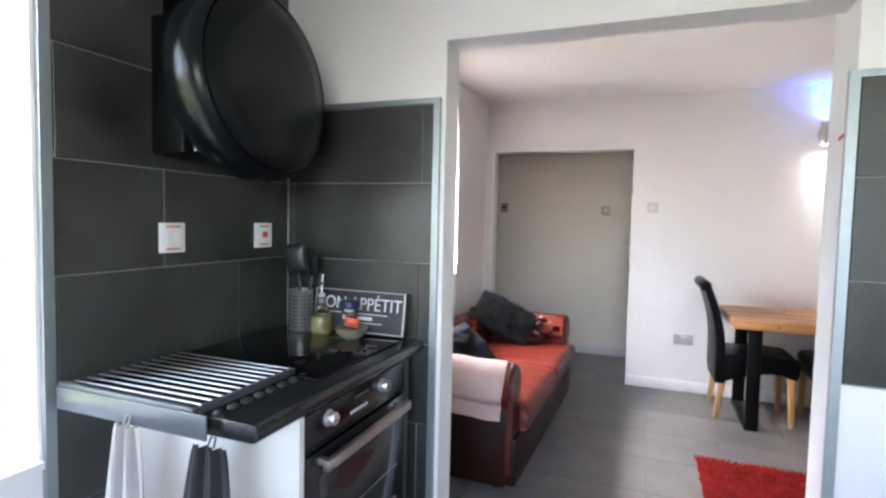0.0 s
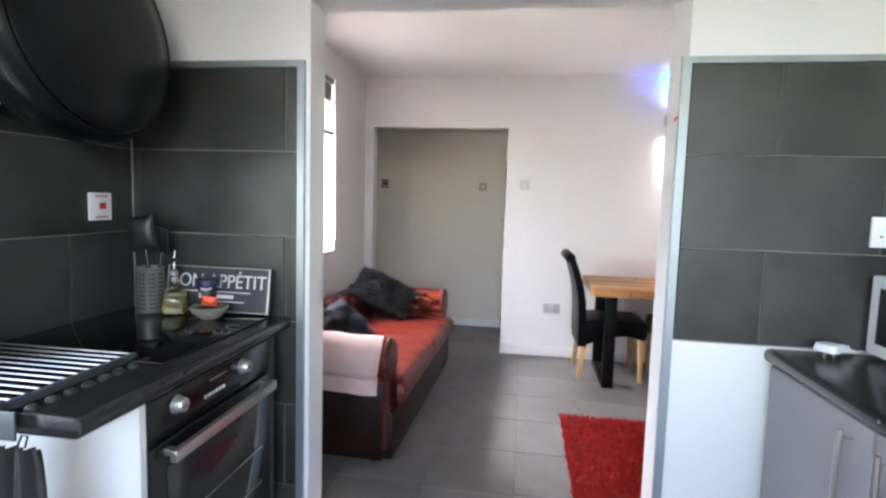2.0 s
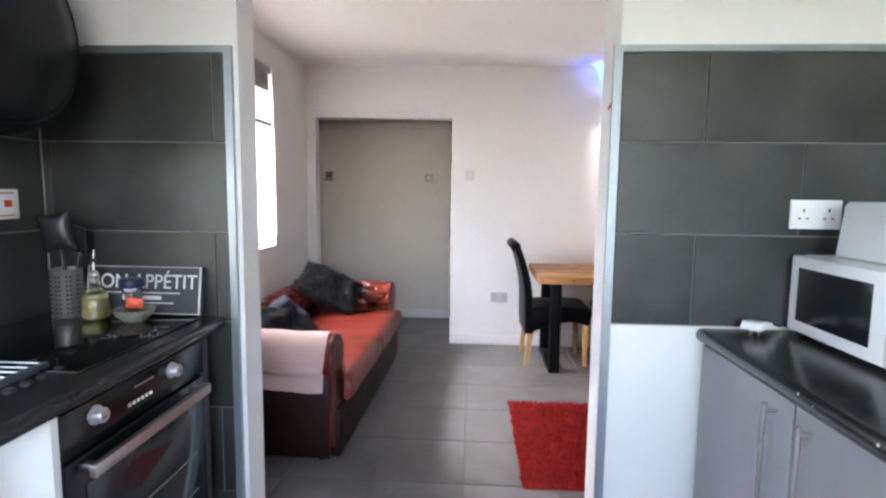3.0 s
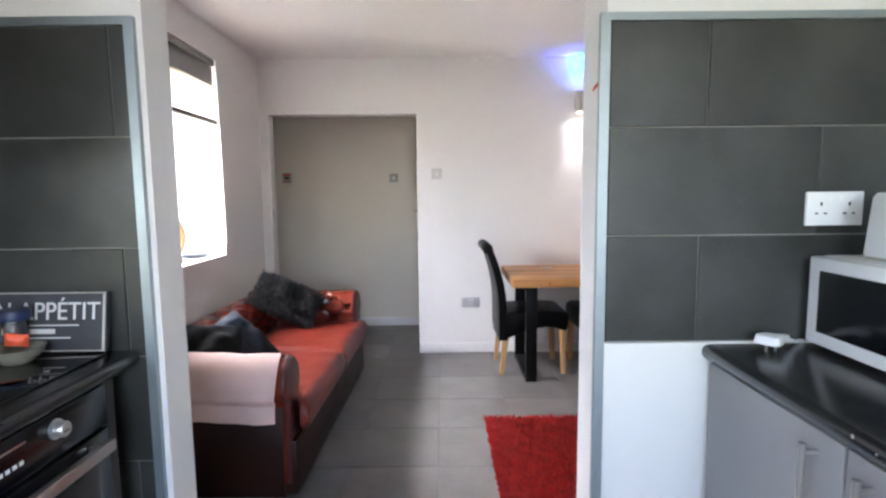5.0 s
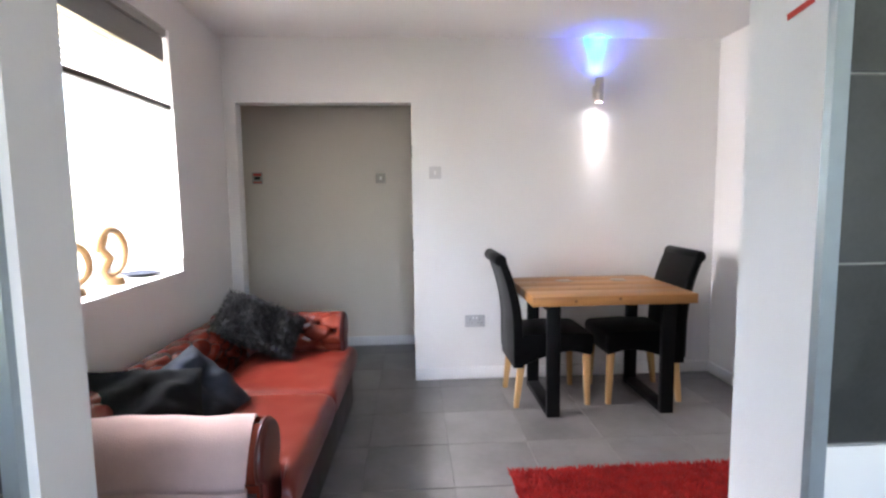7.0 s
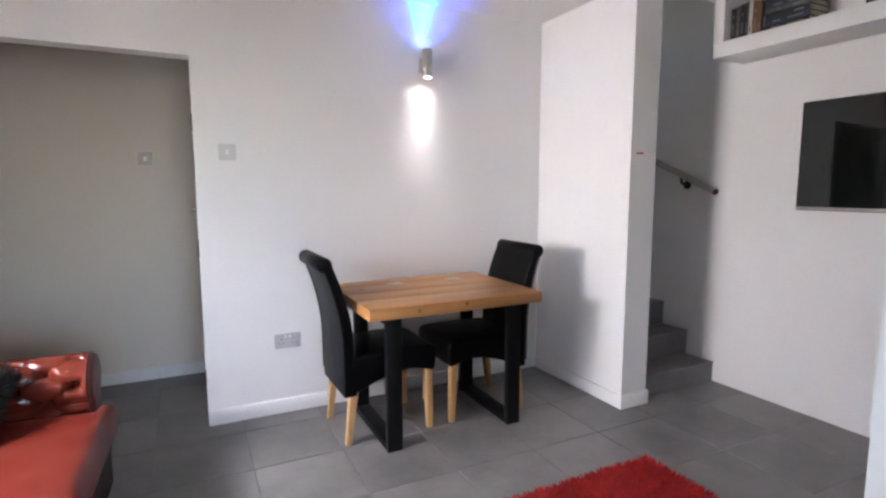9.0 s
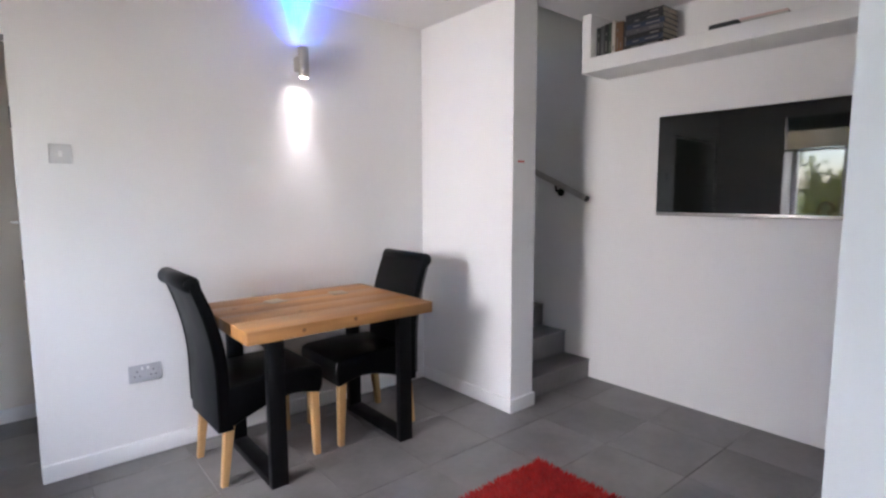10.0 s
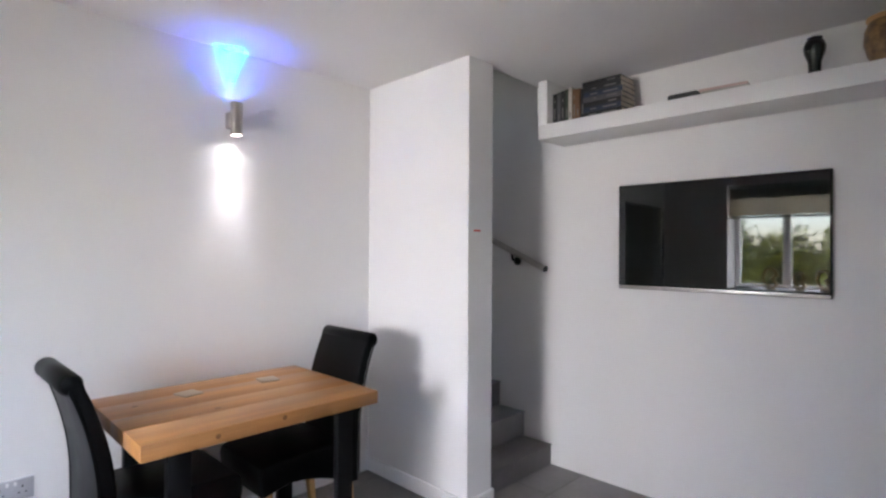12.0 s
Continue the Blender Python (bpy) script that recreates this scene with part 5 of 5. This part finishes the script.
ROWS_Z = [0.0, 0.060, 0.350, 0.641, 0.930, 1.218, 1.500, 1.770]
bed_w = structure("tile_bed_west", [(XW_K, XW_K + 0.006, 1.160, Y_P0 - 0.006, 0, CEIL)], M_WGROUT, "pale grout behind slate grey wall tiles", "wall tiles")
rows = [(a, b, 1.466 if k % 2 else 1.466 - TL / 2) for k, (a, b) in enumerate(zip(ROWS_Z, ROWS_Z[1:] + [2.10]))]
rows.append((2.06, CEIL, 1.466))
wall_tiles(bed_w, rows, lambda u, z: Matrix.Translation((XW_K + 0.012, u, z)) @ Matrix(((0, 0, 1, 0), (1, 0, 0, 0), (0, 1, 0, 0), (0, 0, 0, 1))), 1.162, 2.03)
bed_p = structure("tile_bed_partition", [(XW_K + 0.012, -0.166, Y_P0 - 0.006, Y_P0, 0, 1.770)], M_WGROUT, "pale grout behind slate grey wall tiles", "wall tiles")
rows = [(a, b, -0.209 if k % 2 else -0.742) for k, (a, b) in enumerate(zip(ROWS_Z[1:], ROWS_Z[2:]))]
wall_tiles(bed_p, rows, lambda u, z: Matrix.Translation((u, Y_P0 - 0.012, z)) @ pose(0, 0, 0, 90, 0, 0), XW_K + 0.014, -0.166)
bed_e = structure("tile_bed_east", [(1.038, X_E, Y_P0 - 0.006, Y_P0, 0.952, 1.770)], M_WGROUT, "pale grout behind slate grey wall tiles", "wall tiles")
rows = [(0.955, 1.235, 1.280), (1.235, 1.511, 1.280 + TL / 2), (1.511, 1.770, 1.288)]
wall_tiles(bed_e, rows, lambda u, z: Matrix.Translation((u, Y_P0 - 0.012, z)) @ pose(0, 0, 0, 90, 0, 0), 1.040, X_E - 0.002)

# metal edge strips round the tiles and at the corners of the opening
structure("trim_tiles_west", [(-0.166, -0.142, Y_P0 - 0.016, Y_P0, 0.0, 1.792), (XW_K + 0.013, -0.166, Y_P0 - 0.016, Y_P0, 1.771, 1.792)], M_ALU, "brushed metal edge strip along the tiles", "trim")
structure("trim_tiles_east", [(1.013, 1.038, Y_P0 - 0.016, Y_P0, 0.0, 1.790), (1.038, X_E, Y_P0 - 0.016, Y_P0, 1.771, 1.790)], M_ALU, "brushed metal edge strip along the tiles", "trim")
structure("trim_window_tiles", [(XW_K, XW_K + 0.015, 1.135, 1.161, 0.0, CEIL)], M_ALU, "metal edge strip where the tiles meet the window", "trim")
structure("wall_panel_east", [(1.038, X_E, Y_P0 - 0.010, Y_P0, 0, 0.951)], M_CREAM, "plain white panel under the tiles", "wall")
